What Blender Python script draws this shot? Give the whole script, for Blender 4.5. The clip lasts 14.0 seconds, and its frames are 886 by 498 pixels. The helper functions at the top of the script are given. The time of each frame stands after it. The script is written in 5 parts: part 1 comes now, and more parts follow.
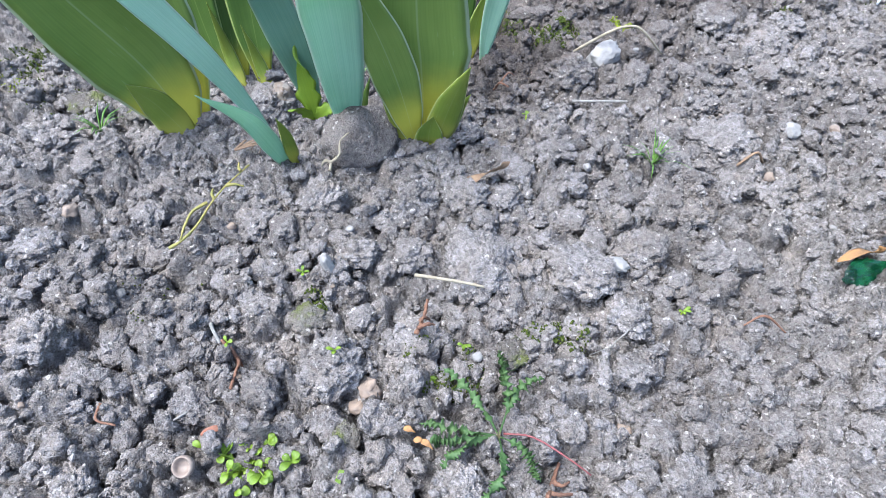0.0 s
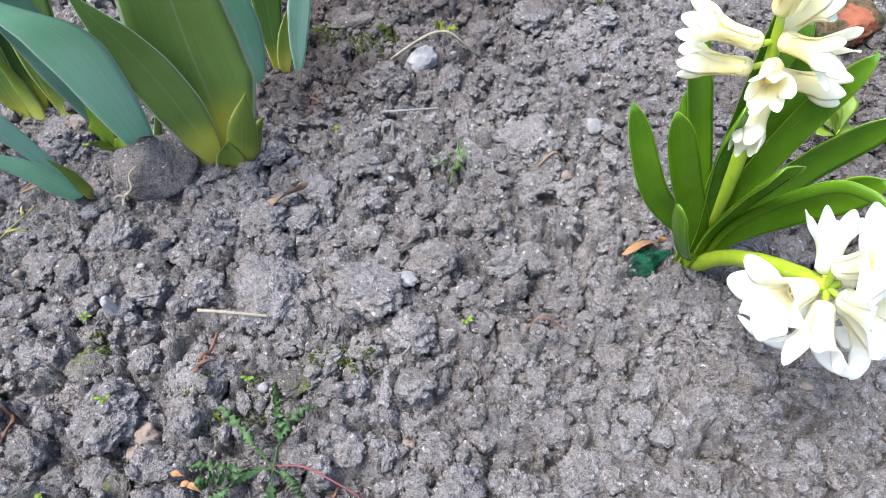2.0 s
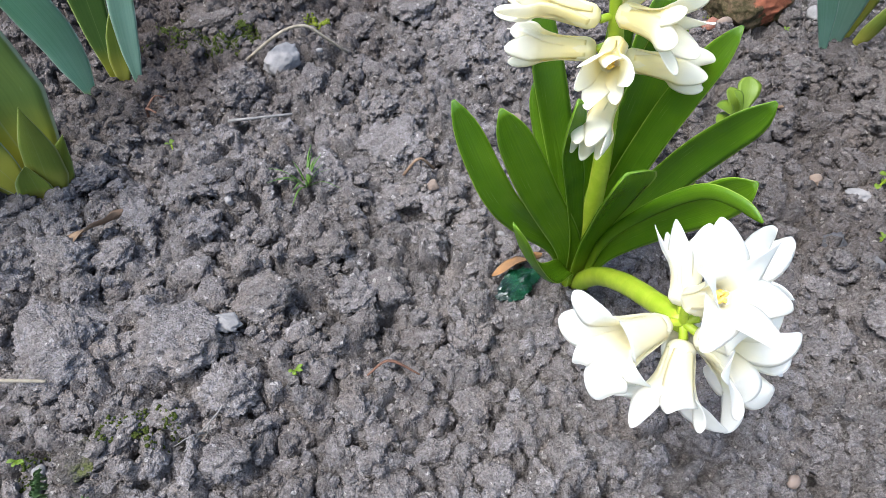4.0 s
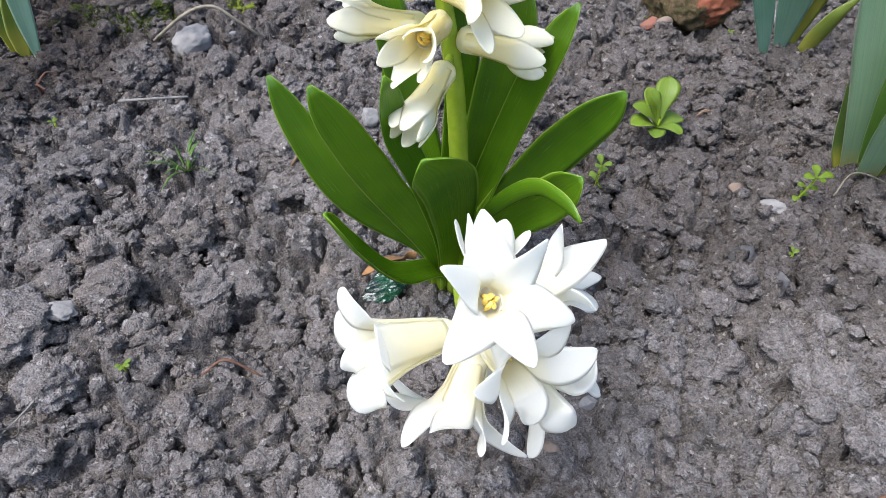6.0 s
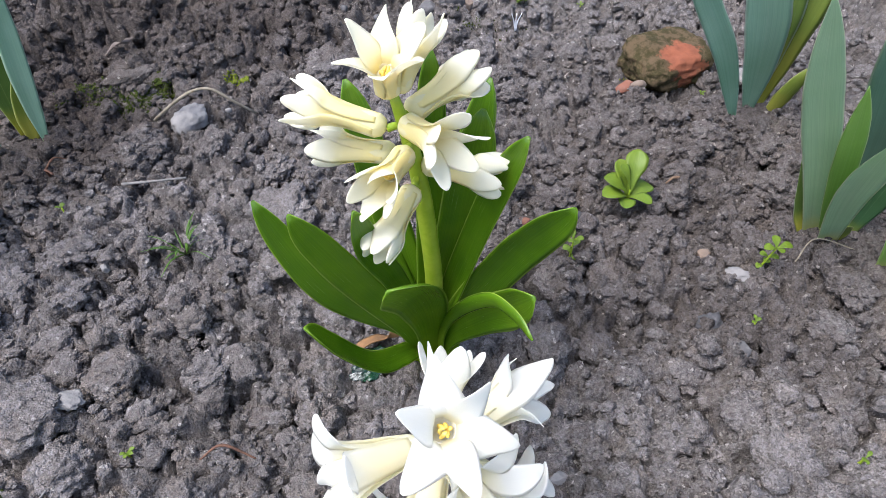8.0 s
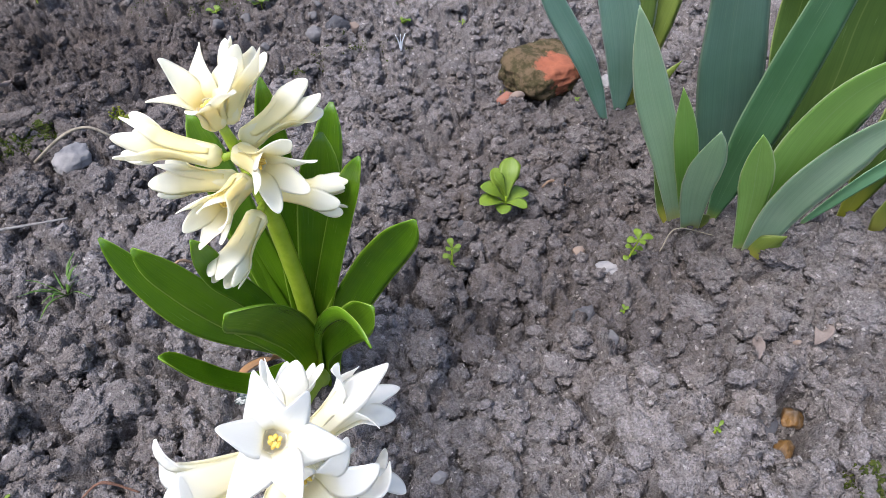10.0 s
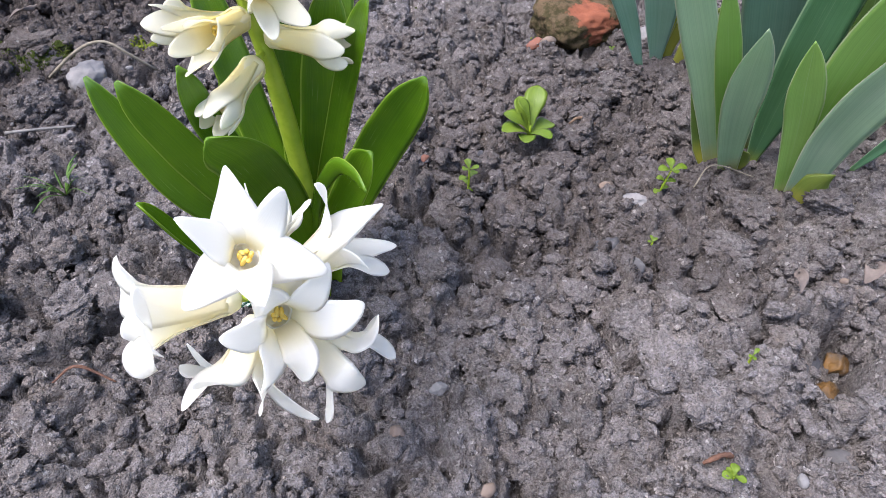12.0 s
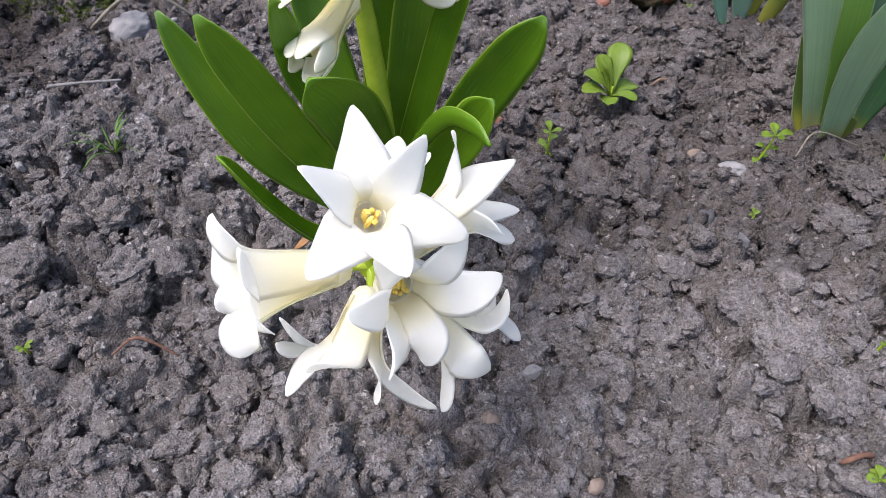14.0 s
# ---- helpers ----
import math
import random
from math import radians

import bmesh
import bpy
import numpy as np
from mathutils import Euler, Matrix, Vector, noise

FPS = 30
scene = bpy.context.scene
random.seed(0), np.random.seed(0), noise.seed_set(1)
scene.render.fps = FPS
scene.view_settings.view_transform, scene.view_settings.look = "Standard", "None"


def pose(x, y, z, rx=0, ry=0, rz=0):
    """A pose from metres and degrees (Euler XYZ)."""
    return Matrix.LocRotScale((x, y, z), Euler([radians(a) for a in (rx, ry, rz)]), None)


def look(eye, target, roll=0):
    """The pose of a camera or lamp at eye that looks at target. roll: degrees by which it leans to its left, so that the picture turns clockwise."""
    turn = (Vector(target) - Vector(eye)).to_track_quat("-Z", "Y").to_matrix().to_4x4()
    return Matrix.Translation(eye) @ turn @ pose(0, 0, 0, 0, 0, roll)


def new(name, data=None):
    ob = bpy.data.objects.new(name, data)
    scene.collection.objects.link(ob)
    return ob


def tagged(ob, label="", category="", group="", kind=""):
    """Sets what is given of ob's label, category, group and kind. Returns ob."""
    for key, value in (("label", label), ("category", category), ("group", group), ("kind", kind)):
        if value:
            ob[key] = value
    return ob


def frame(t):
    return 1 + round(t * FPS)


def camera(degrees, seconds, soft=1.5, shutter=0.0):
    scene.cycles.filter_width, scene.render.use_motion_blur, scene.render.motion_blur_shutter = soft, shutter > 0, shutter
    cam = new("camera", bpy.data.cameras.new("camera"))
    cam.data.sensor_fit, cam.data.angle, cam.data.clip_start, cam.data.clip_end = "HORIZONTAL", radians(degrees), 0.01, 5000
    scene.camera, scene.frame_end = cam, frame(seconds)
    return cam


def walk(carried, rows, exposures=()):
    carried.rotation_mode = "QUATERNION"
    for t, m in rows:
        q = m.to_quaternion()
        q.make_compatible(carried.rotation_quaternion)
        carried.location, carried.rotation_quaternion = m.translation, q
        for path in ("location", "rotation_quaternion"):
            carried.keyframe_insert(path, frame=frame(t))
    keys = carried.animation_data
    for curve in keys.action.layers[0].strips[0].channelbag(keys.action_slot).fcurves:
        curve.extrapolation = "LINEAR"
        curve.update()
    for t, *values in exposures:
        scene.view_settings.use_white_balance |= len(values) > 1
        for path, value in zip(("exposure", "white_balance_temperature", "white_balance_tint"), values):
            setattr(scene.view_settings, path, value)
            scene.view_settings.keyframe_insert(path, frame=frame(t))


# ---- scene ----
cam = camera(70.2, 14.0, soft=0.85)
PATH = [
    (0, (-0.0179, 0.1019, 0.2631), (0.0412, 0.7478, -0.498), 0.84),
    (0.5, (0.008, 0.1019, 0.2739), (0.0905, 0.7455, -0.487), 1.35),
    (1, (0.024, 0.1032, 0.2736), (0.1262, 0.738, -0.4923), 0.56),
    (1.5, (0.0454, 0.105, 0.2737), (0.165, 0.7322, -0.4959), 0.64),
    (2, (0.0658, 0.1029, 0.2758), (0.2059, 0.7223, -0.4967), 1.44),
    (2.5, (0.0727, 0.1037, 0.2722), (0.2293, 0.7141, -0.5042), 2.36),
    (3, (0.0911, 0.105, 0.2736), (0.2614, 0.7097, -0.5044), 2.06),
    (3.5, (0.1081, 0.1127, 0.2604), (0.2836, 0.7179, -0.516), 2.54),
    (4, (0.1388, 0.1307, 0.2443), (0.3182, 0.7395, -0.5284), 1.07),
    (4.2, (0.1487, 0.134, 0.2365), (0.3322, 0.7455, -0.5332), 1.12),
    (6.5, (0.2107, 0.1237, 0.2273), (0.3757, 0.7445, -0.5391), 2.81),
    (7, (0.2149, 0.1312, 0.2402), (0.3768, 0.7605, -0.5199), 1.18),
    (7.2, (0.2141, 0.1339, 0.245), (0.3699, 0.7659, -0.5141), 0.71),
    (9.3, (0.224, 0.1316, 0.2808), (0.4258, 0.7639, -0.4672), -0.34),
    (9.5, (0.2246, 0.1314, 0.2778), (0.4486, 0.7573, -0.4693), 0.55),
    (10, (0.2498, 0.1147, 0.272), (0.4915, 0.7444, -0.4662), 0.75),
    (10.5, (0.2555, 0.1049, 0.2754), (0.4959, 0.736, -0.4621), 0.62),
    (11, (0.2602, 0.0799, 0.2615), (0.503, 0.7167, -0.4702), 2.99),
    (11.5, (0.248, 0.0791, 0.2371), (0.481, 0.738, -0.4781), 1.40),
    (12, (0.2492, 0.09, 0.2195), (0.459, 0.7571, -0.4953), 1.34),
    (12.5, (0.2383, 0.0962, 0.201), (0.4319, 0.7607, -0.5208), 1.59),
    (13, (0.2322, 0.0972, 0.1955), (0.4091, 0.7585, -0.5335), 1.19),
    (13.5, (0.2288, 0.1032, 0.1926), (0.4024, 0.7553, -0.5454), 1.18),
    (14, (0.2254, 0.1131, 0.1993), (0.4063, 0.7575, -0.5436), 1.16),
]
EXPOSURE = [(0.0, 2.05, 5440, 6), (2.0, 1.74, 5660, 8), (4.0, 1.38, 5740, 8), (6.5, 1.13, 5770, 10), (9.5, 1.20, 5780, 13), (11.0, 1.22, 5770, 15), (12.5, 1.25, 5770, 16), (14.0, 1.04, 5870, 16)]
walk(cam, [(t, look(eye, target, roll)) for t, eye, target, roll in PATH], EXPOSURE)

# ---- light ----
world = bpy.data.worlds.new("sky")
scene.world = world
world.use_nodes = True
SUN_FROM = Vector((-0.45, -0.03, 1.0)).normalized()
wn = world.node_tree.nodes
sky = wn.new("ShaderNodeTexSky")
sky.sky_type, sky.sun_disc = "NISHITA", False
sky.sun_elevation = math.asin(SUN_FROM.z)
sky.sun_rotation = math.atan2(SUN_FROM.x, SUN_FROM.y)
sky.air_density, sky.dust_density = 1.0, 4.0
wn["Background"].inputs["Strength"].default_value = 0.15
world.node_tree.links.new(sky.outputs["Color"], wn["Background"].inputs["Color"])
sun_data = bpy.data.lights.new("sun", "SUN")
sun_data.energy, sun_data.angle, sun_data.color = 1.8, radians(36), (1.0, 0.96, 0.9)
sun = new("sun", sun_data)
sun.matrix_world = look(SUN_FROM * 5, (0, 0, 0))


# ---- materials ----
class Nodes:
    """A material's node tree, with short ways to add nodes."""

    def __init__(self, name, rough=0.8, spec=0.3):
        self.m = bpy.data.materials.new(name)
        self.m.use_nodes = True
        self.t = self.m.node_tree
        self.b = self.t.nodes["Principled BSDF"]
        self.b.inputs["Roughness"].default_value = rough
        self.b.inputs["Specular IOR Level"].default_value = spec

    def set(self, socket, value):
        if hasattr(value, "is_linked"):
            self.t.links.new(value, socket)
        elif isinstance(value, tuple) and len(value) == 3 and socket.type == "RGBA":
            socket.default_value = (*value, 1)
        else:
            socket.default_value = value

    def add(self, kind, **values):
        n = self.t.nodes.new(kind)
        for k, v in values.items():
            self.set(n.inputs[k.replace("_", " ")], v)
        return n

    def place(self):
        return self.t.nodes.new("ShaderNodeNewGeometry").outputs["Position"]

    def uv(self):
        return self.t.nodes.new("ShaderNodeTexCoord").outputs["UV"]

    def local(self):
        return self.t.nodes.new("ShaderNodeTexCoord").outputs["Object"]

    def stretch(self, vec, sx, sy, sz):
        return self.add("ShaderNodeMapping", Vector=vec, Scale=(sx, sy, sz)).outputs["Vector"]

    def noise(self, vec, scale, detail=4.0, rough=0.55):
        return self.add("ShaderNodeTexNoise", Vector=vec, Scale=scale, Detail=detail, Roughness=rough).outputs["Fac"]

    def ramp(self, fac, lo, hi):
        n = self.add("ShaderNodeMapRange", Value=fac)
        n.inputs["From Min"].default_value, n.inputs["From Max"].default_value = lo, hi
        n.interpolation_type = "SMOOTHSTEP"
        return n.outputs["Result"]

    def math(self, op, a, b=0.0):
        n = self.t.nodes.new("ShaderNodeMath")
        n.operation = op
        self.set(n.inputs[0], a), self.set(n.inputs[1], b)
        return n.outputs[0]

    def mix(self, fac, a, b, blend="MIX"):
        n = self.t.nodes.new("ShaderNodeMix")
        n.data_type, n.blend_type = "RGBA", blend
        self.set(n.inputs[0], fac), self.set(n.inputs[6], a), self.set(n.inputs[7], b)
        return n.outputs[2]

    def colour(self, c):
        self.set(self.b.inputs["Base Color"], c)
        self.shade = c

    def bump(self, height, strength, distance, below=None):
        n = self.add("ShaderNodeBump", Strength=strength, Distance=distance, Height=height)
        if below:
            self.t.links.new(below, n.inputs["Normal"])
        self.t.links.new(n.outputs["Normal"], self.b.inputs["Normal"])
        return n.outputs["Normal"]

    def leafy(self, share):
        """Lets light through, as thin leaves and petals do."""
        tr = self.t.nodes.new("ShaderNodeBsdfTranslucent")
        self.set(tr.inputs["Color"], self.shade)
        mix = self.t.nodes.new("ShaderNodeMixShader")
        mix.inputs[0].default_value = share
        self.t.links.new(self.b.outputs[0], mix.inputs[1])
        self.t.links.new(tr.outputs[0], mix.inputs[2])
        self.t.links.new(mix.outputs[0], self.t.nodes["Material Output"].inputs["Surface"])
        return self.m


def soil_material(name, dry, damp, mossy=0.0, damp_and_shade=()):
    k = Nodes(name, 1.0, 0.02)
    p = k.place()
    info = k.t.nodes.new("ShaderNodeObjectInfo").outputs["Random"]
    island = k.t.nodes.new("ShaderNodeNewGeometry").outputs["Random Per Island"]
    c = k.mix(k.ramp(k.noise(p, 11, 5), 0.38, 0.66), dry, damp)
    c = k.mix(k.math("MULTIPLY", island, 0.45), c, k.mix(1.0, c, (0.62, 0.60, 0.58), "MULTIPLY"))
    c = k.mix(k.ramp(k.noise(p, 95, 6, 0.7), 0.38, 0.66), c, k.mix(1.0, c, (0.76, 0.735, 0.71), "MULTIPLY"))
    c = k.mix(k.ramp(k.noise(p, 420, 4, 0.7), 0.42, 0.62), c, k.mix(1.0, c, (0.74, 0.72, 0.70), "MULTIPLY"))
    c = k.mix(k.math("MULTIPLY", k.ramp(k.noise(p, 48, 4), 0.52, 0.7), 0.35), c, (0.27, 0.225, 0.185))
    c = k.mix(k.math("MULTIPLY", info, 0.25), c, (0.20, 0.18, 0.165))
    grain = k.add("ShaderNodeTexVoronoi", Vector=p, Scale=620.0)
    tone = k.add("ShaderNodeSeparateColor", Color=grain.outputs["Color"])
    c = k.mix(k.math("MULTIPLY", k.math("GREATER_THAN", tone.outputs[0], 0.98), 0.5), c, (0.50, 0.47, 0.43))
    c = k.mix(k.math("MULTIPLY", k.math("LESS_THAN", tone.outputs[1], 0.14), 0.42), c, (0.10, 0.088, 0.08))
    c = k.mix(1.0, c, k.mix(k.ramp(k.noise(p, 1600, 4, 0.8), 0.36, 0.64), (0.78, 0.77, 0.76), (1.16, 1.155, 1.15)), "MULTIPLY")
    sand = k.add("ShaderNodeTexVoronoi", Vector=p, Scale=1500.0)
    shade = k.add("ShaderNodeSeparateColor", Color=sand.outputs["Color"])
    c = k.mix(1.0, c, k.mix(shade.outputs[2], (0.84, 0.83, 0.82), (1.13, 1.125, 1.12)), "MULTIPLY")
    # darkened stretches: damp soil, and shade put into the colour
    for x, y, r in damp_and_shade:
        away = k.add("ShaderNodeVectorMath", Vector=k.stretch(p, 1, 1, 0))
        away.operation = "DISTANCE"
        away.inputs[1].default_value = (x, y, 0)
        edge = k.math("ADD", away.outputs["Value"], k.math("MULTIPLY", k.math("SUBTRACT", k.noise(p, 26, 5, 0.65), 0.5), 0.16))
        c = k.mix(k.math("MULTIPLY", k.ramp(edge, r, r * 0.45), 0.5), c, k.mix(1.0, c, (0.42, 0.38, 0.35), "MULTIPLY"))
    if mossy:
        green = k.ramp(k.noise(p, 60, 6, 0.7), 0.62 - 0.2 * mossy, 0.7 - 0.1 * mossy)
        c = k.mix(k.math("MULTIPLY", green, 0.8), c, (0.105, 0.12, 0.03))
    k.colour(c)
    grains = k.add("ShaderNodeTexVoronoi", Vector=p, Scale=520.0)
    fine = k.add("ShaderNodeTexVoronoi", Vector=p, Scale=1150.0)
    lumps = k.math("ADD", k.math("MULTIPLY", k.math("POWER", grains.outputs["Distance"], 2.0), -1.5), k.math("MULTIPLY", k.noise(p, 300, 7, 0.7), 1.1))
    n = k.bump(lumps, 0.6, 0.0010)
    k.bump(k.math("ADD", k.math("MULTIPLY", k.math("POWER", fine.outputs["Distance"], 2.0), -1.2), k.noise(p, 1900, 4, 0.75)), 0.9, 0.0009, n)
    return k.m


def stone_material(name, a, b, scale=120, rough=0.8, speck=0.3):
    k = Nodes(name, rough, 0.3)
    p = k.place()
    c = k.mix(k.ramp(k.noise(p, scale, 6, 0.65), 0.35, 0.68), a, b)
    dust = k.ramp(k.noise(p, scale * 2.2, 5), 0.5, 0.75)
    c = k.mix(k.math("MULTIPLY", dust, speck), c, (0.26, 0.24, 0.225))
    k.colour(c)
    k.bump(k.noise(p, scale * 6, 6, 0.7), 0.5, 0.001)
    return k.m


def plant_material(name, a, b, base, base_at=0.2, rough=0.45, through_share=0.25, veins=70, edge=None, streak=0.35, spec=0.4):
    """A leaf: two greens, a paler base, fine veins along it, and a pale margin."""
    k = Nodes(name, rough, spec)
    uv = k.uv()
    p = k.place()
    sep = k.add("ShaderNodeSeparateXYZ", Vector=uv)
    info = k.t.nodes.new("ShaderNodeObjectInfo").outputs["Random"]
    c = k.mix(k.ramp(k.noise(p, 22, 3), 0.3, 0.7), a, b)
    c = k.mix(k.math("MULTIPLY", info, 0.35), c, b)
    rib = k.noise(k.stretch(uv, veins, 1.4, 1), 1.0, 3)
    c = k.mix(k.math("MULTIPLY", k.ramp(rib, 0.35, 0.65), streak), c, k.mix(1.0, c, (0.62, 0.68, 0.66), "MULTIPLY"))
    fleck = k.ramp(k.noise(k.stretch(uv, veins * 0.8, 9, 1), 1.0, 2), 0.66, 0.74)
    c = k.mix(k.math("MULTIPLY", fleck, 0.22 if streak < 0.5 else 0.40), c, (0.32, 0.42, 0.2) if streak < 0.5 else (0.30, 0.44, 0.09))
    low = k.ramp(k.math("ADD", sep.outputs[1], k.math("MULTIPLY", k.noise(p, 60, 3), 0.08)), base_at, base_at * 0.42)
    c = k.mix(low, c, base)
    if edge and streak < 0.36:
        ridge = k.math("ABSOLUTE", k.math("SUBTRACT", sep.outputs[0], 0.5))
        c = k.mix(k.math("MULTIPLY", k.ramp(ridge, 0.016, 0.004), 0.16), c, edge)
    if edge:
        off = k.math("ABSOLUTE", k.math("SUBTRACT", sep.outputs[0], 0.5))
        c = k.mix(k.math("MULTIPLY", k.ramp(off, 0.455, 0.480), 0.8), c, edge)
    k.colour(c)
    k.bump(rib, 0.25, 0.0006)
    return k.leafy(through_share)


def petal_material(name, white, cream, lo, hi, share=0.42):
    k = Nodes(name, 0.65, 0.12)
    uv = k.uv()
    sep = k.add("ShaderNodeSeparateXYZ", Vector=uv)
    p = k.place()
    c = k.mix(k.ramp(k.math("ADD", sep.outputs[1], k.math("MULTIPLY", k.math("SUBTRACT", k.noise(p, 90, 3), 0.5), 0.25)), lo, hi), cream, white)
    rib = k.noise(k.stretch(uv, 26, 1.2, 1), 1.0, 3)
    c = k.mix(k.math("MULTIPLY", k.ramp(rib, 0.4, 0.7), 0.07), c, (0.80, 0.80, 0.68))
    k.colour(c)
    k.bump(rib, 0.22, 0.0006)
    return k.leafy(share)


def plain_material(name, a, b, scale=200, rough=0.7, spec=0.3, bump=0.4):
    k = Nodes(name, rough, spec)
    p = k.place()
    k.colour(k.mix(k.ramp(k.noise(p, scale, 5, 0.6), 0.35, 0.68), a, b))
    k.bump(k.noise(p, scale * 4, 5, 0.65), bump, 0.0008)
    return k.m


# damp dark stretches of the bed, the last painted-in shade: place and radius
DAMP_AND_SHADE = ((0.1068, 0.5804, 0.17), (0.0242, 0.5021, 0.10), (0.2453, 0.6731, 0.16), (0.0271, 0.6711, 0.16), (0.43, 0.36, 0.17))
SOIL = soil_material("dry_grey_soil", (0.272, 0.253, 0.243), (0.195, 0.18, 0.172), 0.0, DAMP_AND_SHADE)
CLOD = soil_material("crumbly_clod", (0.312, 0.29, 0.28), (0.238, 0.22, 0.212), 0.0, DAMP_AND_SHADE)
CLOD_MOSS = soil_material("mossy_clod", (0.217, 0.202, 0.179), (0.15, 0.138, 0.124), 0.75)
CLOD_DARK = soil_material("damp_brown_clod", (0.217, 0.193, 0.178), (0.165, 0.146, 0.136))
MOSS = plain_material("moss", (0.0292, 0.0438, 0.00731), (0.0804, 0.0914, 0.0183), 700, 0.95, 0.1, 0.8)
MOSS_LIGHT = plain_material("bright_moss", (0.117, 0.153, 0.0146), (0.219, 0.241, 0.0292), 700, 0.95, 0.1, 0.8)
IRIS = plant_material("olive_iris_leaf", (0.131, 0.202, 0.0351), (0.194, 0.271, 0.0585), (0.538, 0.503, 0.0643), 0.42, 0.5, 0.38, 46, (0.585, 0.644, 0.445))
IRIS_BLUE = plant_material("blue_green_iris_leaf", (0.281, 0.441, 0.308), (0.364, 0.524, 0.405), (0.478, 0.534, 0.234), 0.13, 0.45, 0.6, 46, (0.573, 0.636, 0.553))
# waxy front leaves, lightened: how light catches them is in the colour
IRIS_LIT = plant_material("lit_waxy_iris_leaf", (0.422, 0.56, 0.334), (0.511, 0.638, 0.414), (0.646, 0.627, 0.23), 0.17, 0.5, 0.55, 46, (0.77, 0.784, 0.575))
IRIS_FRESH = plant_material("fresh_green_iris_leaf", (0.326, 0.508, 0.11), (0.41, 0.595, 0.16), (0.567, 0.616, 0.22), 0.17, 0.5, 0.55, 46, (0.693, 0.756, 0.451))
# back leaves of the clump, darkened: their shade is mixed into the green
IRIS_SHADE = plant_material("shaded_green_iris_leaf", (0.0675, 0.16, 0.0614), (0.103, 0.219, 0.0988), (0.271, 0.328, 0.0491), 0.15, 0.45, 0.3, 46, (0.317, 0.439, 0.246))
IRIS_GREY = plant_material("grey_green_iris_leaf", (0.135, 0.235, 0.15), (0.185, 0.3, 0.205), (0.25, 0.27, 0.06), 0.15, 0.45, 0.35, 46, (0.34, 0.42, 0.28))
# olive leaves overshadowed by the clumps; the darker green carries that shade
IRIS_OLIVE_SHADE = plant_material("shaded_olive_iris_leaf", (0.0584, 0.115, 0.0176), (0.0936, 0.157, 0.0258), (0.282, 0.282, 0.0234), 0.22, 0.5, 0.3, 46, (0.421, 0.491, 0.165))
IRIS_YELLOW = plant_material("yellow_green_iris_leaf", (0.148, 0.199, 0.0222), (0.207, 0.26, 0.0406), (0.355, 0.345, 0.0518), 0.45, 0.5, 0.3, 46, (0.407, 0.444, 0.184))
HYA = plant_material("hyacinth_leaf", (0.0673, 0.17, 0.00286), (0.159, 0.301, 0.00859), (0.269, 0.394, 0.0143), 0.30, 0.26, 0.36, 60, (0.327, 0.463, 0.0572), 0.55, 0.6)
STALK = plain_material("hyacinth_stalk", (0.276, 0.375, 0.0146), (0.358, 0.444, 0.0292), 160, 0.4, 0.4, 0.15)
PETAL = petal_material("white_petal", (0.96, 0.94, 0.87), (0.95, 0.91, 0.72), 0.2, 0.5, 0.65)
PETAL_CREAM = petal_material("cream_petal", (0.96, 0.925, 0.77), (0.95, 0.865, 0.44), 0.08, 0.75, 0.52)
TUBE = petal_material("cream_tube", (0.95, 0.90, 0.66), (0.92, 0.85, 0.46), 0.0, 0.7, 0.4)
TUBE_WHITE = petal_material("white_tube", (0.955, 0.93, 0.84), (0.94, 0.90, 0.68), 0.0, 0.5, 0.5)
POLLEN = plain_material("pollen_yellow", (0.80, 0.55, 0.09), (0.88, 0.68, 0.18), 900, 0.8)
WEED = plant_material("weed_leaf", (0.104, 0.168, 0.0105), (0.173, 0.25, 0.0187), (0.159, 0.211, 0.0205), 0.1, 0.45, 0.3, 14, None, 0.3)
WEED_DARK = plant_material("feathery_weed_leaf", (0.0438, 0.0914, 0.0234), (0.0731, 0.124, 0.0365), (0.117, 0.0879, 0.0438), 0.1, 0.6, 0.25, 14, None, 0.3)
GRASS = plant_material("grass_blade", (0.0804, 0.168, 0.0219), (0.131, 0.226, 0.0365), (0.176, 0.219, 0.0731), 0.15, 0.5, 0.3, 12, None, 0.3)
STRAW = plain_material("dry_straw", (0.263, 0.226, 0.161), (0.183, 0.153, 0.106), 260, 0.8)
PALE_TWIG = plain_material("bleached_twig", (0.212, 0.197, 0.176), (0.146, 0.135, 0.121), 300, 0.85)
RUST = plain_material("rusty_conifer_twig", (0.117, 0.0585, 0.0365), (0.176, 0.0914, 0.0548), 320, 0.8, 0.3, 0.7)
RED_STEM = plain_material("red_stem", (0.161, 0.0475, 0.0475), (0.124, 0.0365, 0.0329), 200, 0.5)
YELLOW_STALK = plain_material("yellowed_stalk", (0.219, 0.183, 0.0512), (0.161, 0.153, 0.0438), 180, 0.7)
DRY_LEAF = plain_material("dry_brown_leaf", (0.146, 0.0914, 0.0548), (0.212, 0.139, 0.084), 150, 0.7)
ORANGE_LEAF = plain_material("orange_dead_leaf", (0.263, 0.131, 0.0438), (0.19, 0.103, 0.0438), 170, 0.7)
BEIGE_LEAF = plain_material("beige_dead_leaf", (0.183, 0.146, 0.123), (0.131, 0.103, 0.084), 190, 0.8)
WHITE_STONE = stone_material("pale_stone", (0.246, 0.228, 0.211), (0.169, 0.16, 0.148), 110)
GREY_STONE = stone_material("grey_pebble", (0.0914, 0.0855, 0.0811), (0.128, 0.119, 0.113), 90)
DARK_STONE = stone_material("dark_pebble", (0.0438, 0.0424, 0.0438), (0.0731, 0.0694, 0.0694), 90)
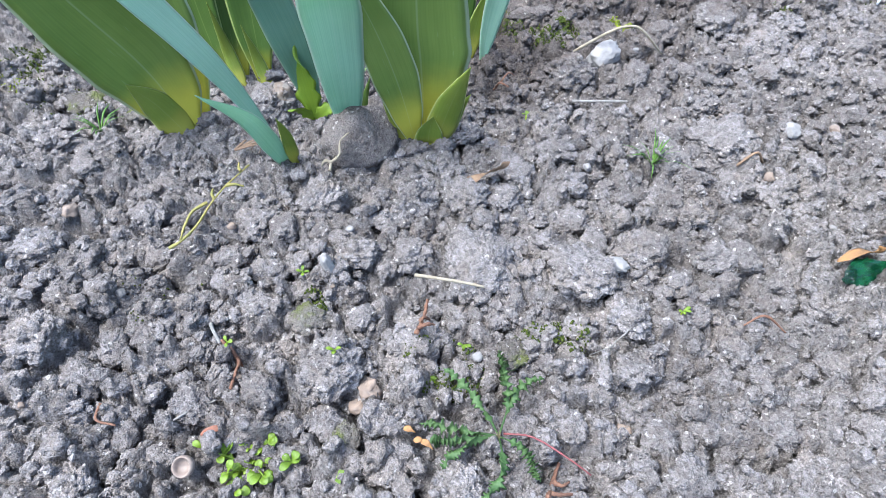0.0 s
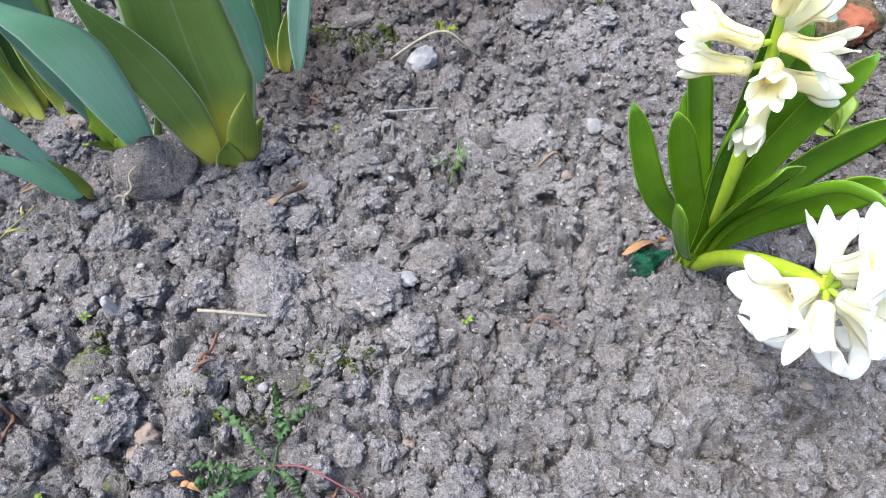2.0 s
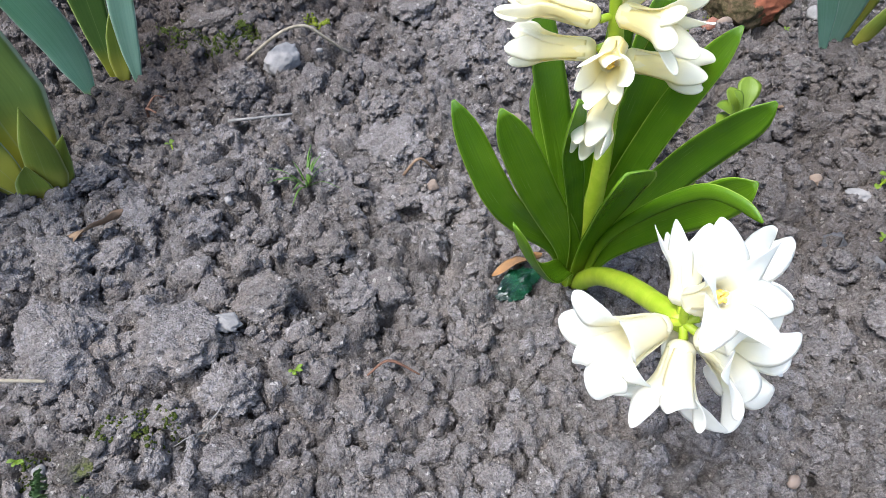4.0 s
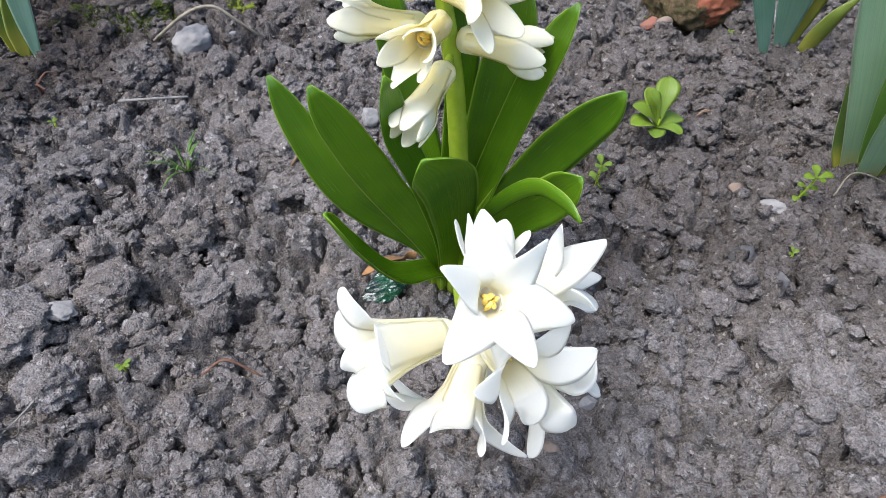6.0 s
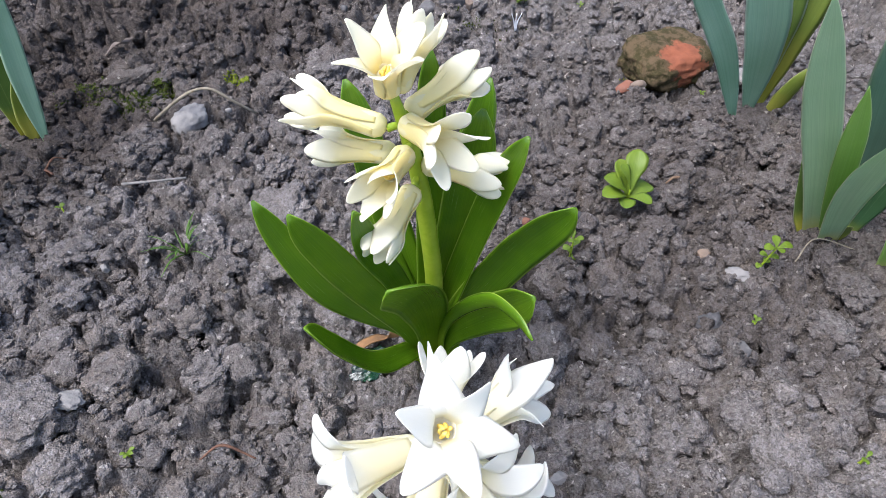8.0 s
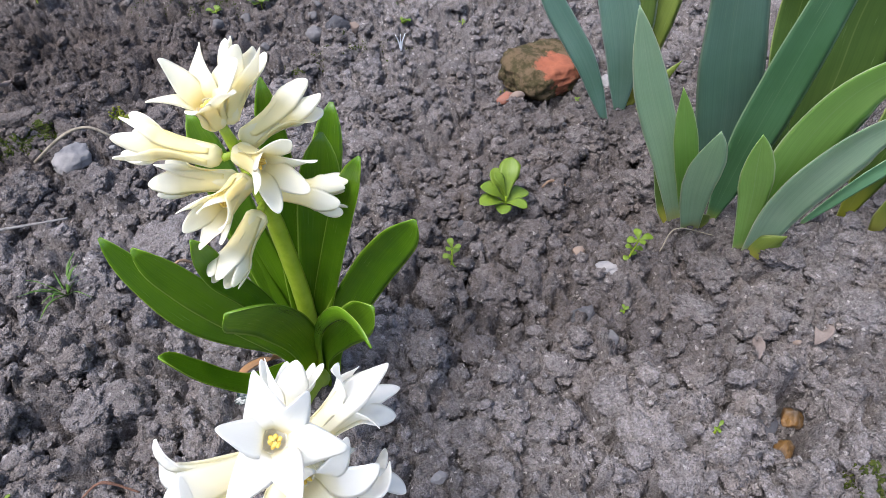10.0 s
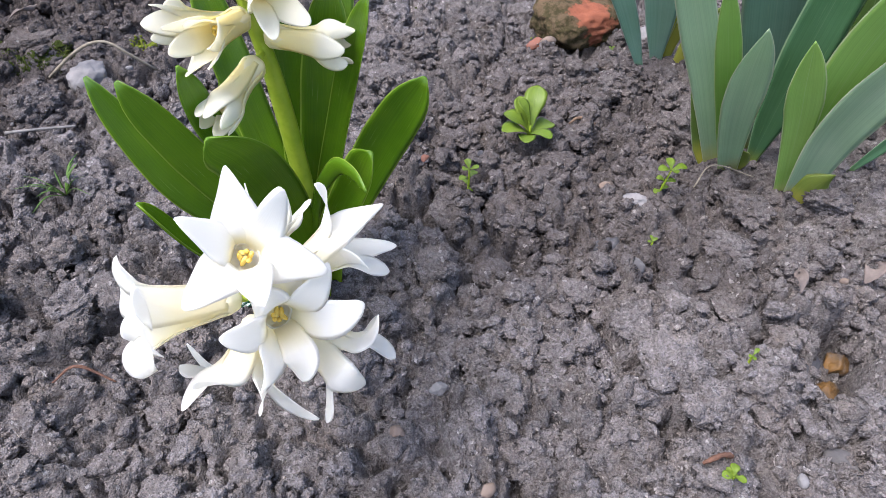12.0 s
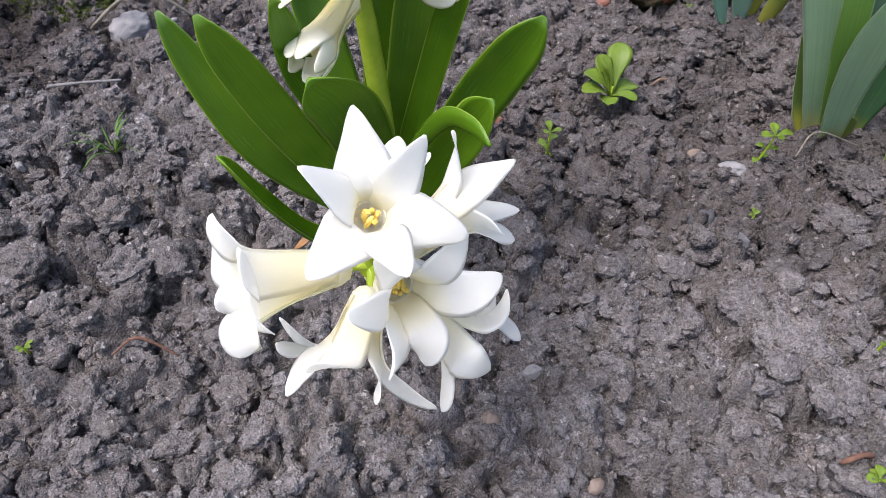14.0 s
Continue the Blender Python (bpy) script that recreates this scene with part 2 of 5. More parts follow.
PINK_STONE = stone_material("pinkish_pebble", (0.212, 0.157, 0.117), (0.161, 0.121, 0.0914), 80)
AMBER_STONE = stone_material("amber_stone", (0.161, 0.084, 0.0219), (0.0512, 0.0329, 0.0161), 110, 0.4, 0.25)
BRICK_RED = stone_material("weathered_brick", (0.212, 0.0879, 0.0548), (0.161, 0.0731, 0.0475), 80, 0.9, 0.25)
SHELL = plain_material("pale_shell", (0.197, 0.153, 0.124), (0.139, 0.103, 0.0804), 160, 0.5)
BULB = plain_material("papery_bulb_skin", (0.197, 0.171, 0.139), (0.0948, 0.0585, 0.0365), 150, 0.6)
FLUFF = plain_material("white_fluff", (0.8, 0.8, 0.8), (0.72, 0.72, 0.72), 300, 0.8)

glass = Nodes("green_bottle_glass", 0.2, 0.5)
glass.colour(glass.mix(glass.ramp(glass.noise(glass.place(), 60, 3), 0.4, 0.6), (0.003, 0.028, 0.013), (0.014, 0.105, 0.042)))
glass.b.inputs["Transmission Weight"].default_value = 0.55
glass.b.inputs["IOR"].default_value = 1.5
glass.bump(glass.noise(glass.place(), 200, 3), 0.3, 0.0008)
GLASS = glass.m


old = Nodes("brick_with_moss", 0.95, 0.1)
spot = old.place()
red = old.mix(old.ramp(old.noise(spot, 90, 6, 0.65), 0.35, 0.68), (0.30, 0.105, 0.056), (0.21, 0.075, 0.042))
crusty = old.mix(old.ramp(old.noise(spot, 160, 6, 0.7), 0.4, 0.62), (0.05, 0.043, 0.018), (0.115, 0.08, 0.045))
# the crust has broken off one side
broken = old.add("ShaderNodeVectorMath", Vector=spot)
broken.operation = "DISTANCE"
broken.inputs[1].default_value = (0.482, 0.48, 0.012)
worn = old.math("ADD", broken.outputs["Value"], old.math("MULTIPLY", old.math("SUBTRACT", old.noise(spot, 70, 5, 0.65), 0.5), 0.03))
old.colour(old.mix(old.ramp(worn, 0.0150, 0.0185), red, crusty))
old.bump(old.noise(spot, 420, 7, 0.72), 0.9, 0.0016)
BRICK = old.m

# ---- mesh helpers ----
def mesh(name, verts, faces, material, uvs=None, smooth=True):
    me = bpy.data.meshes.new(name)
    me.from_pydata([tuple(v) for v in verts], [], [tuple(f) for f in faces])
    if uvs is not None:
        layer = me.uv_layers.new(name="UVMap")
        loops = np.empty(len(me.loops), dtype=np.int32)
        me.loops.foreach_get("vertex_index", loops)
        layer.data.foreach_set("uv", np.asarray(uvs, dtype=np.float32)[loops].ravel())
    if smooth:
        me.polygons.foreach_set("use_smooth", [True] * len(me.polygons))
    me.materials.append(material)
    me.update()
    return me


def thing(name, label, category, at=(0, 0, 0), group="", data=None, kind=""):
    ob = new(name, data)
    ob.location = at
    return tagged(ob, label, category, group, kind)


def part(name, data, parent, label=""):
    ob = new(name, data)
    ob.parent = parent
    return tagged(ob, label)


def spline(points, n):
    """n + 1 points on a smooth line through the given ones."""
    p = np.array(points, dtype=float)
    p = np.vstack([2 * p[0] - p[1], p, 2 * p[-1] - p[-2]])
    out = []
    for s in np.linspace(0, len(p) - 3, n + 1):
        i = min(int(s), len(p) - 4)
        u = s - i
        a, b, c, d = p[i:i + 4]
        out.append(0.5 * (2 * b + (c - a) * u + (2 * a - 5 * b + 4 * c - d) * u * u + (3 * b - a - 3 * c + d) * u ** 3))
    return np.array(out)


def unit(v):
    return v / (np.linalg.norm(v, axis=-1, keepdims=True) + 1e-12)


def strap(name, points, widths, face, material, cup=0.15, thick=0.0009, n=22, m=6, twist=0.0, wave=0.0, seed=0, fold=0.0, soften=7, cup_tip=None):
    """A leaf or petal along a line: closed on all sides, cupped across, twisted from base to tip (degrees).
    widths: rows of (place along, width). face: the way that its inner side looks at the base."""
    rng = np.random.RandomState(seed)
    c = spline(points, n)
    t = unit(np.gradient(c, axis=0))
    v = np.linspace(0, 1, n + 1)
    kv, kw = zip(*widths)
    fine = np.interp(np.linspace(0, 1, 101), kv, kw)
    fine = np.convolve(np.pad(fine, soften // 2, mode="edge"), np.ones(soften) / soften, "valid")
    fine[-1], fine[0] = kw[-1], kw[0]
    w = np.interp(v, np.linspace(0, 1, 101), fine)
    f = np.array(face, dtype=float)
    verts, uvs = [], []
    ph = rng.uniform(0, 6.28, 2)
    s = np.linspace(-1, 1, m + 1)
    for i in range(n + 1):
        side = np.cross(t[i], f)
        side /= np.linalg.norm(side) + 1e-9
        up = np.cross(side, t[i])
        a = radians(twist) * v[i]
        side, up = side * math.cos(a) + up * math.sin(a), up * math.cos(a) - side * math.sin(a)
        f = up
        h = w[i] / 2
        bow = cup if cup_tip is None else cup + (cup_tip - cup) * min(1.0, v[i] * 1.6)
        lift = bow * h * (s ** 2) + fold * h * np.abs(s) + wave * h * np.abs(s) ** 2 * np.sin(9 * v[i] + ph[0] + 1.6 * np.sign(s))
        th = thick / 2 * np.sqrt(np.clip(1 - s ** 4, 0, 1)) * (1 - 0.6 * v[i])
        top = c[i] + np.outer(s * h, side) + np.outer(lift + th, up)
        bot = c[i] + np.outer(s * h, side) + np.outer(lift - th, up)
        ring = np.vstack([top, bot[-2:0:-1]])
        verts.append(ring)
        us = np.concatenate([s, s[-2:0:-1]]) * 0.5 + 0.5
        uvs.append(np.column_stack([us, np.full(len(us), v[i])]))
    k = 2 * m
    faces = []
    for i in range(n):
        for j in range(k):
            a, b = i * k + j, i * k + (j + 1) % k
            faces.append((a, b, b + k, a + k))
    faces.append(tuple(range(k - 1, -1, -1)))
    faces.append(tuple(range(n * k, n * k + k)))
    return mesh(name, np.vstack(verts), faces, material, np.vstack(uvs))


def tube(name, points, radii, material, n=16, k=8, knobs=0.0, seed=0):
    """A round stem along a line; radii: rows of (place along, radius)."""
    rng = np.random.RandomState(seed)
    c = spline(points, n)
    t = unit(np.gradient(c, axis=0))
    rv, rr = zip(*radii)
    r = np.interp(np.linspace(0, 1, n + 1), rv, rr)
    ref = np.array((0.31, 0.2, 0.93)) if abs(t[0][2]) < 0.9 else np.array((1.0, 0.1, 0.0))
    ang = np.arange(k) * 2 * math.pi / k
    verts, uvs = [], []
    for i in range(n + 1):
        a = np.cross(t[i], ref)
        a /= np.linalg.norm(a)
        b = np.cross(t[i], a)
        q = r[i] * (1 + knobs * rng.uniform(-1, 1, k))
        verts.append(c[i] + np.outer(np.cos(ang) * q, a) + np.outer(np.sin(ang) * q, b))
        uvs.append(np.column_stack([ang / 6.2832, np.full(k, i / n)]))
    faces = [(i * k + j, i * k + (j + 1) % k, (i + 1) * k + (j + 1) % k, (i + 1) * k + j) for i in range(n) for j in range(k)]
    faces += [tuple(range(k - 1, -1, -1)), tuple(range(n * k, n * k + k))]
    return mesh(name, np.vstack(verts), faces, material, np.vstack(uvs))


def ico(level):
    bm = bmesh.new()
    bmesh.ops.create_icosphere(bm, subdivisions=level, radius=1.0)
    v = np.array([x.co[:] for x in bm.verts])
    f = np.array([[x.index for x in q.verts] for q in bm.faces])
    bm.free()
    return v, f


def lump_shape(level, seed, rough=0.3, flat=0.75, facets=5, crumbs=0.0, boxy=0.0):
    """A unit lump: a ball cut by some planes and roughened at three scales."""
    rng = np.random.RandomState(seed)
    v, f = ico(level)
    d = v.copy()
    r = np.ones(len(v)) if not boxy else np.sum(np.abs(d) ** boxy, axis=1) ** (-1 / boxy)
    for _ in range(facets):
        n = unit(rng.normal(size=3))
        cut = rng.uniform(0.62, 0.88) if not boxy else rng.uniform(0.95, 1.15)
        dot = d @ n
        r = np.minimum(r, np.where(dot > 0.05, cut / np.maximum(dot, 0.05), 9))
    off = rng.uniform(-50, 50, 3)
    out = np.empty(len(v))
    for i, p in enumerate(d):
        a = noise.noise(Vector(p * 1.6 + off))
        b = noise.noise(Vector(p * 4.1 + off))
        e = noise.noise(Vector(p * 9.5 + off)) + 0.6 * noise.noise(Vector(p * 21 + off))
        g = (0.4 - 1.3 * noise.voronoi(Vector(p * 2.7 + off))[0][0] ** 2) + 0.5 * (0.4 - 1.3 * noise.voronoi(Vector(p * 6.0 + off))[0][0] ** 2) if crumbs else 0.0
        out[i] = r[i] * (1 + rough * (0.75 * a + 0.45 * b + 0.34 * e) + crumbs * g)
    v = d * out[:, None]
    v[:, 2] *= flat
    return v, f


def rotation(rng, tilt=6.3):
    return np.array(Euler((rng.uniform(-tilt, tilt), rng.uniform(-tilt, tilt), rng.uniform(0, 6.3))).to_matrix())


# ---- ground ----
X0, X1, Y0, Y1 = -0.36, 0.74, 0.07, 0.84
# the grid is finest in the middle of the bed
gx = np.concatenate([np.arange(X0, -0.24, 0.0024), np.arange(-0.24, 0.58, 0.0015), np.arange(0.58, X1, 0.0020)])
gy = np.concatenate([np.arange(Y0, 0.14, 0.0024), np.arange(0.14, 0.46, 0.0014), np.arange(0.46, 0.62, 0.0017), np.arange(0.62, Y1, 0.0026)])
NX, NY = len(gx), len(gy)
GX, GY = np.meshgrid(gx, gy)
soil_rng = np.random.RandomState(11)


def smooth_noise(cell, seed):
    """Smooth noise between -1 and 1 over the bed, with the given cell size."""
    r = np.random.RandomState(seed)
    nx, ny = int((X1 - X0) / cell) + 4, int((Y1 - Y0) / cell) + 4
    g = r.uniform(-1, 1, (ny, nx))
    fx, fy = (GX - X0) / cell, (GY - Y0) / cell
    ix, iy = fx.astype(int), fy.astype(int)
    u, v = fx - ix, fy - iy
    u, v = u * u * (3 - 2 * u), v * v * (3 - 2 * v)
    return (g[iy, ix] * (1 - u) + g[iy, ix + 1] * u) * (1 - v) + (g[iy + 1, ix] * (1 - u) + g[iy + 1, ix + 1] * u) * v


def step(x, a, b):
    u = np.clip((x - a) / (b - a), 0, 1)
    return u * u * (3 - 2 * u)


# crustiness: 1 where the bed is broken into loose crumbs, 0 where it is smooth
LOOSE = np.clip(1.0 - 0.42 * np.exp(-(((GX - 0.22) / 0.08) ** 2 + ((GY - 0.20) / 0.05) ** 2)) + 0.25 * smooth_noise(0.07, 3), 0.6, 1)
H = 0.004 * smooth_noise(0.11, 1) + 0.0022 * smooth_noise(0.045, 2) - 0.004
# the low bank at the back
BANK = step(GY + 0.03 * smooth_noise(0.08, 5), 0.575, 0.63) * (1 - 0.8 * step(GX, 0.26, 0.42))
H += 0.012 * BANK


def cells(size, seed, warp=0.35):
    """Broken-up soil: for each place the distances to the nearest two lump centres, and that lump's height and slope."""
    r = np.random.RandomState(seed)
    nx, ny = int((X1 - X0) / size) + 6, int((Y1 - Y0) / size) + 6
    jx, jy = r.uniform(0.08, 0.92, (ny, nx)), r.uniform(0.08, 0.92, (ny, nx))
    up, sx, sy = r.uniform(-1, 1, (ny, nx)), r.uniform(-1, 1, (ny, nx)), r.uniform(-1, 1, (ny, nx))
    fx = (GX - X0) / size + 2 + warp * smooth_noise(size * 0.55, seed + 1) + 0.5 * warp * smooth_noise(size * 0.25, seed + 2)
    fy = (GY - Y0) / size + 2 + warp * smooth_noise(size * 0.55, seed + 3) + 0.5 * warp * smooth_noise(size * 0.25, seed + 4)
    ix, iy = fx.astype(int), fy.astype(int)
    f1, f2 = np.full(GX.shape, 9.0), np.full(GX.shape, 9.0)
    lift = np.zeros(GX.shape)
    for dy in (-1, 0, 1):
        for dx in (-1, 0, 1):
            qx, qy = ix + dx, iy + dy
            ox, oy = fx - qx - jx[qy, qx], fy - qy - jy[qy, qx]
            d = np.hypot(ox, oy)
            first = d < f1
            f2 = np.where(first, f1, np.minimum(f2, d))
            lift = np.where(first, up[qy, qx] + 0.35 * (sx[qy, qx] * ox + sy[qy, qx] * oy), lift)
            f1 = np.where(first, d, f1)
    return f1, f2, lift


# packed clods at four sizes, each with gaps round it
for size, tall, deep, seed in ((0.036, 0.0052, 0.0075, 31), (0.0190, 0.0042, 0.0070, 41), (0.0105, 0.0026, 0.0038, 51), (0.0058, 0.0012, 0.0016, 61)):
    f1, f2, lift = cells(size, seed, 0.4)
    keep = np.clip(LOOSE * (0.75 + 0.5 * smooth_noise(size * 3.1, seed + 7)), 0.12, 1)
    gap = np.exp(-((f2 - f1) / 0.15) ** 2)
    H += keep * (tall * (0.8 * lift - 2.4 * f1 ** 2) - deep * gap)
torn = sum(0.6 ** i * smooth_noise(0.036 / 2 ** i, 71 + i) for i in range(4))
H -= 0.0120 * np.exp(-(torn / 0.085) ** 2) * step(smooth_noise(0.05, 79), -0.25, 0.25)
H += 0.0012 * smooth_noise(0.007, 23) + 0.0010 * (0.4 - np.abs(smooth_noise(0.0050, 24))) + 0.0009 * smooth_noise(0.0034, 25) + 0.0005 * smooth_noise(0.0021, 26)
H -= np.mean(H) + 0.001
# the hollow with two brown stones
H -= 0.024 * np.exp(-(((GX - 0.468) / 0.012) ** 2 + ((GY - 0.194) / 0.010) ** 2)) + 0.020 * np.exp(-(((GX - 0.45) / 0.012) ** 2 + ((GY - 0.18) / 0.009) ** 2))
# the soil is heaped evenly about the plants
for x, y, r in ((-0.0071, 0.4192, 0.03), (-0.0631, 0.4542, 0.03), (-0.0939, 0.4151, 0.03), (-0.1509, 0.4464, 0.03), (-0.1226, 0.4812, 0.03), (0.0304, 0.504, 0.03), (0.2515, 0.2959, 0.028), (0.5046, 0.3254, 0.03), (0.5148, 0.294, 0.03), (0.5927, 0.2706, 0.035), (0.5839, 0.3254, 0.03), (0.6409, 0.3077, 0.03), (0.4943, 0.4214, 0.02), (0.5151, 0.432, 0.02)):
    near = np.exp(-(((GX - x) ** 2 + (GY - y) ** 2) / (r * r)))
    H = H * (1 - 0.75 * near) + 0.0015 * near
border = np.minimum(np.minimum(GX - X0, gx[-1] - GX), np.minimum(GY - Y0, gy[-1] - GY))
H *= step(border, 0.0, 0.03)


def ground_z(x, y):
    """The soil's height at a place."""
    if not (gx[0] < x < gx[-1] and gy[0] < y < gy[-1]):
        return 0.0
    i, j = int(np.searchsorted(gx, x)) - 1, int(np.searchsorted(gy, y)) - 1
    u, v = (x - gx[i]) / (gx[i + 1] - gx[i]), (y - gy[j]) / (gy[j + 1] - gy[j])
    return float((H[j, i] * (1 - u) + H[j, i + 1] * u) * (1 - v) + (H[j + 1, i] * (1 - u) + H[j + 1, i + 1] * u) * v)


def low_z(x, y, r):
    """The mean height of the soil round a place."""
    return float(np.mean([ground_z(x + r * math.cos(a), y + r * math.sin(a)) for a in np.arange(8) * 0.785]))


far = np.array([0.02, 0.06, 0.15, 0.4, 1.0, 3.0, 10.0, 60.0, 400.0])
ax = np.concatenate([X0 - far[::-1], gx, gx[-1] + far])
ay = np.concatenate([Y0 - far[::-1], gy, gy[-1] + far])
AX, AY = np.meshgrid(ax, ay)
AH = np.zeros_like(AX)
k = len(far)
AH[k:k + NY, k:k + NX] = H
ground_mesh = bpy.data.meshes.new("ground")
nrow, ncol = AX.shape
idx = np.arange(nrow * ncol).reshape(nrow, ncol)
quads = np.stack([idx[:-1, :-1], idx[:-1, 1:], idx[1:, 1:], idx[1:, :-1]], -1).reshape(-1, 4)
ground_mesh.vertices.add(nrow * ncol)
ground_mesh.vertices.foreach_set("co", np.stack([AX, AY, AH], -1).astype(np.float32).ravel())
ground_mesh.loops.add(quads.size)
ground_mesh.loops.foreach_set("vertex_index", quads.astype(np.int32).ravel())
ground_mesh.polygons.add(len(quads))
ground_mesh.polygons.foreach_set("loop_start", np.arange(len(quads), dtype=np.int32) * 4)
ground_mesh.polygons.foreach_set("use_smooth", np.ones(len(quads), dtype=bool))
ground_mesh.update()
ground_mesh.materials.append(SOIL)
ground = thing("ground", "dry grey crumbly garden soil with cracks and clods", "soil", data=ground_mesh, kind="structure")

# ---- clods ----
clod_rng = np.random.RandomState(4)


def lump_mesh(name, level, seed, material, rough=0.3, flat=0.75, facets=5, crumbs=0.0, smooth=True, boxy=0.0):
    v, f = lump_shape(level, seed, rough, flat, facets, crumbs, boxy)
    return mesh(name, v, f, material, smooth=smooth)


BIG = [lump_mesh("big_clod", 5, 100 + i, CLOD, 0.34, 0.70, 3, 0.27) for i in range(10)]
MID = [lump_mesh("clod", 4, 200 + i, CLOD, 0.36, 0.8, 2, 0.28) for i in range(14)]
MOSSY = [lump_mesh("mossy_clod", 4, 300 + i, CLOD_MOSS, 0.4, 0.6, 4, 0.2) for i in range(3)]


def clod(x, y, r, data, squash=1.0, sunk=0.3, aspect=1.0, tag="grey crumbly soil clod lying on the bed"):
    ob = thing("soil_clod", tag, "soil clod", group="soil clods on the bed", data=data)
    ob.matrix_basis = Matrix.LocRotScale((x, y, low_z(x, y, r * 0.8) + r * (0.72 - sunk) * squash), Euler((clod_rng.uniform(-0.3, 0.3), clod_rng.uniform(-0.3, 0.3), clod_rng.uniform(0, 6.3))), (r * 1.08, r * 1.08 * aspect, r * squash))
    return ob


# larger clods, by zone: place and radius
FRONT_LEFT = [(-0.0644, 0.3643, 0.0141), (0.0218, 0.3066, 0.0190), (-0.014, 0.3211, 0.0110), (-0.0428, 0.324, 0.0120), (0.073, 0.2971, 0.0160), (0.1883, 0.404, 0.0171), (0.1059, 0.3102, 0.0110), (0.1482, 0.3064, 0.0110), (0.0896, 0.2703, 0.0110), (-0.0422, 0.2831, 0.0071), (0.0187, 0.3579, 0.0130), (0.0397, 0.3578, 0.0090), (0.0169, 0.2717, 0.0061), (0.0454, 0.249, 0.0051), (0.0511, 0.2179, 0.0071), (0.0658, 0.2154, 0.0071), (0.0277, 0.2193, 0.0081), (-0.1652, 0.3648, 0.0100)]
LEFT_EDGE = [(-0.1623, 0.2087, 0.0100), (-0.1305, 0.221, 0.0071), (-0.119, 0.2435, 0.0100), (-0.0874, 0.2444, 0.0091), (-0.0574, 0.2304, 0.0091), (-0.1953, 0.2787, 0.0132), (-0.2157, 0.3402, 0.0100), (0.0905, 0.2121, 0.0090), (0.0849, 0.2422, 0.0091), (0.1373, 0.2497, 0.0080), (0.1456, 0.2119, 0.0091), (0.095, 0.1902, 0.0091), (-0.1139, 0.3334, 0.0091), (-0.0919, 0.3196, 0.0091), (-0.207, 0.4032, 0.0090), (0.1936, 0.5383, 0.0110), (0.2335, 0.5399, 0.0140), (0.0511, 0.3785, 0.0100), (0.0788, 0.3952, 0.0120), (0.0832, 0.3201, 0.0090)]
RIGHT_SIDE = [(0.5192, 0.2744, 0.0117), (0.4748, 0.2782, 0.0139), (0.4506, 0.2594, 0.0139), (0.5369, 0.2539, 0.0130), (0.5315, 0.2251, 0.0139), (0.4113, 0.2406, 0.0085), (0.3584, 0.3144, 0.0126), (0.3369, 0.2562, 0.0067), (0.3846, 0.2027, 0.0130), (0.3409, 0.2243, 0.0063), (0.3085, 0.2074, 0.0045), (0.489, 0.1615, 0.0126), (0.4818, 0.1834, 0.0085), (0.387, 0.1818, 0.0108), (0.3089, 0.2531, 0.0067), (0.3336, 0.279, 0.0085), (0.4292, 0.2218, 0.0098), (0.3681, 0.2552, 0.0089), (0.3961, 0.342, 0.0095), (0.3781, 0.2266, 0.0076)]
MIDDLE = [(0.2179, 0.3403, 0.0073), (0.1482, 0.2896, 0.0082), (0.1641, 0.3055, 0.0095), (0.1852, 0.2419, 0.0082), (0.164, 0.2247, 0.0073), (0.1111, 0.3122, 0.0095), (0.2301, 0.2503, 0.0073), (0.1846, 0.2058, 0.0073), (0.1419, 0.3322, 0.0082), (0.0759, 0.339, 0.0095), (0.1588, 0.3676, 0.0082), (0.1939, 0.2221, 0.0073), (0.1242, 0.2834, 0.0063)]
placed = []
for zone in (FRONT_LEFT, LEFT_EDGE, RIGHT_SIDE, MIDDLE):
    for x, y, r in zone:
        placed.append((x, y, r))
        flat_top = zone is RIGHT_SIDE
        clod(x, y, r, BIG[len(placed) % 10] if r > 0.0095 else MID[len(placed) % 14], clod_rng.uniform(0.55, 0.8) if flat_top else clod_rng.uniform(0.75, 1.0), 0.32 if flat_top else 0.3, clod_rng.uniform(0.75, 1.0))
for x, y, r in ((-0.0669, 0.2847, 0.010), (0.0303, 0.2549, 0.008), (-0.1875, 0.4638, 0.012), (-0.226, 0.4738, 0.014), (-0.0492, 0.2194, 0.007)):
    placed.append((x, y, r))
    clod(x, y, r, MOSSY[len(placed) % 3], 0.8, 0.3, 0.85, "grey soil clod with green moss on top")
DARK_CLOD = lump_mesh("round_clod", 5, 402, CLOD_DARK, 0.14, 0.8, 3, 0.02)
ob = thing("soil_clod", "large round brown clod beside the iris leaves", "soil clod", group="soil clods on the bed", data=DARK_CLOD)
ob.matrix_basis = Matrix.LocRotScale((-0.0427, 0.4100, 0.011), Euler((0.5, 0.05, 0.4)), (0.0235, 0.0195, 0.021))
placed.append((-0.0427, 0.410, 0.022))

CLEAR = ((0.136, 0.503, 0.018), (0.47, 0.481, 0.028), (0.224, 0.291, 0.012), (0.4590, 0.1870, 0.017), (-0.0427, 0.410, 0.020), (0.2525, 0.293, 0.012), (-0.038, 0.244, 0.007), (-0.115, 0.213, 0.007), (0.09, 0.3, 0.005))


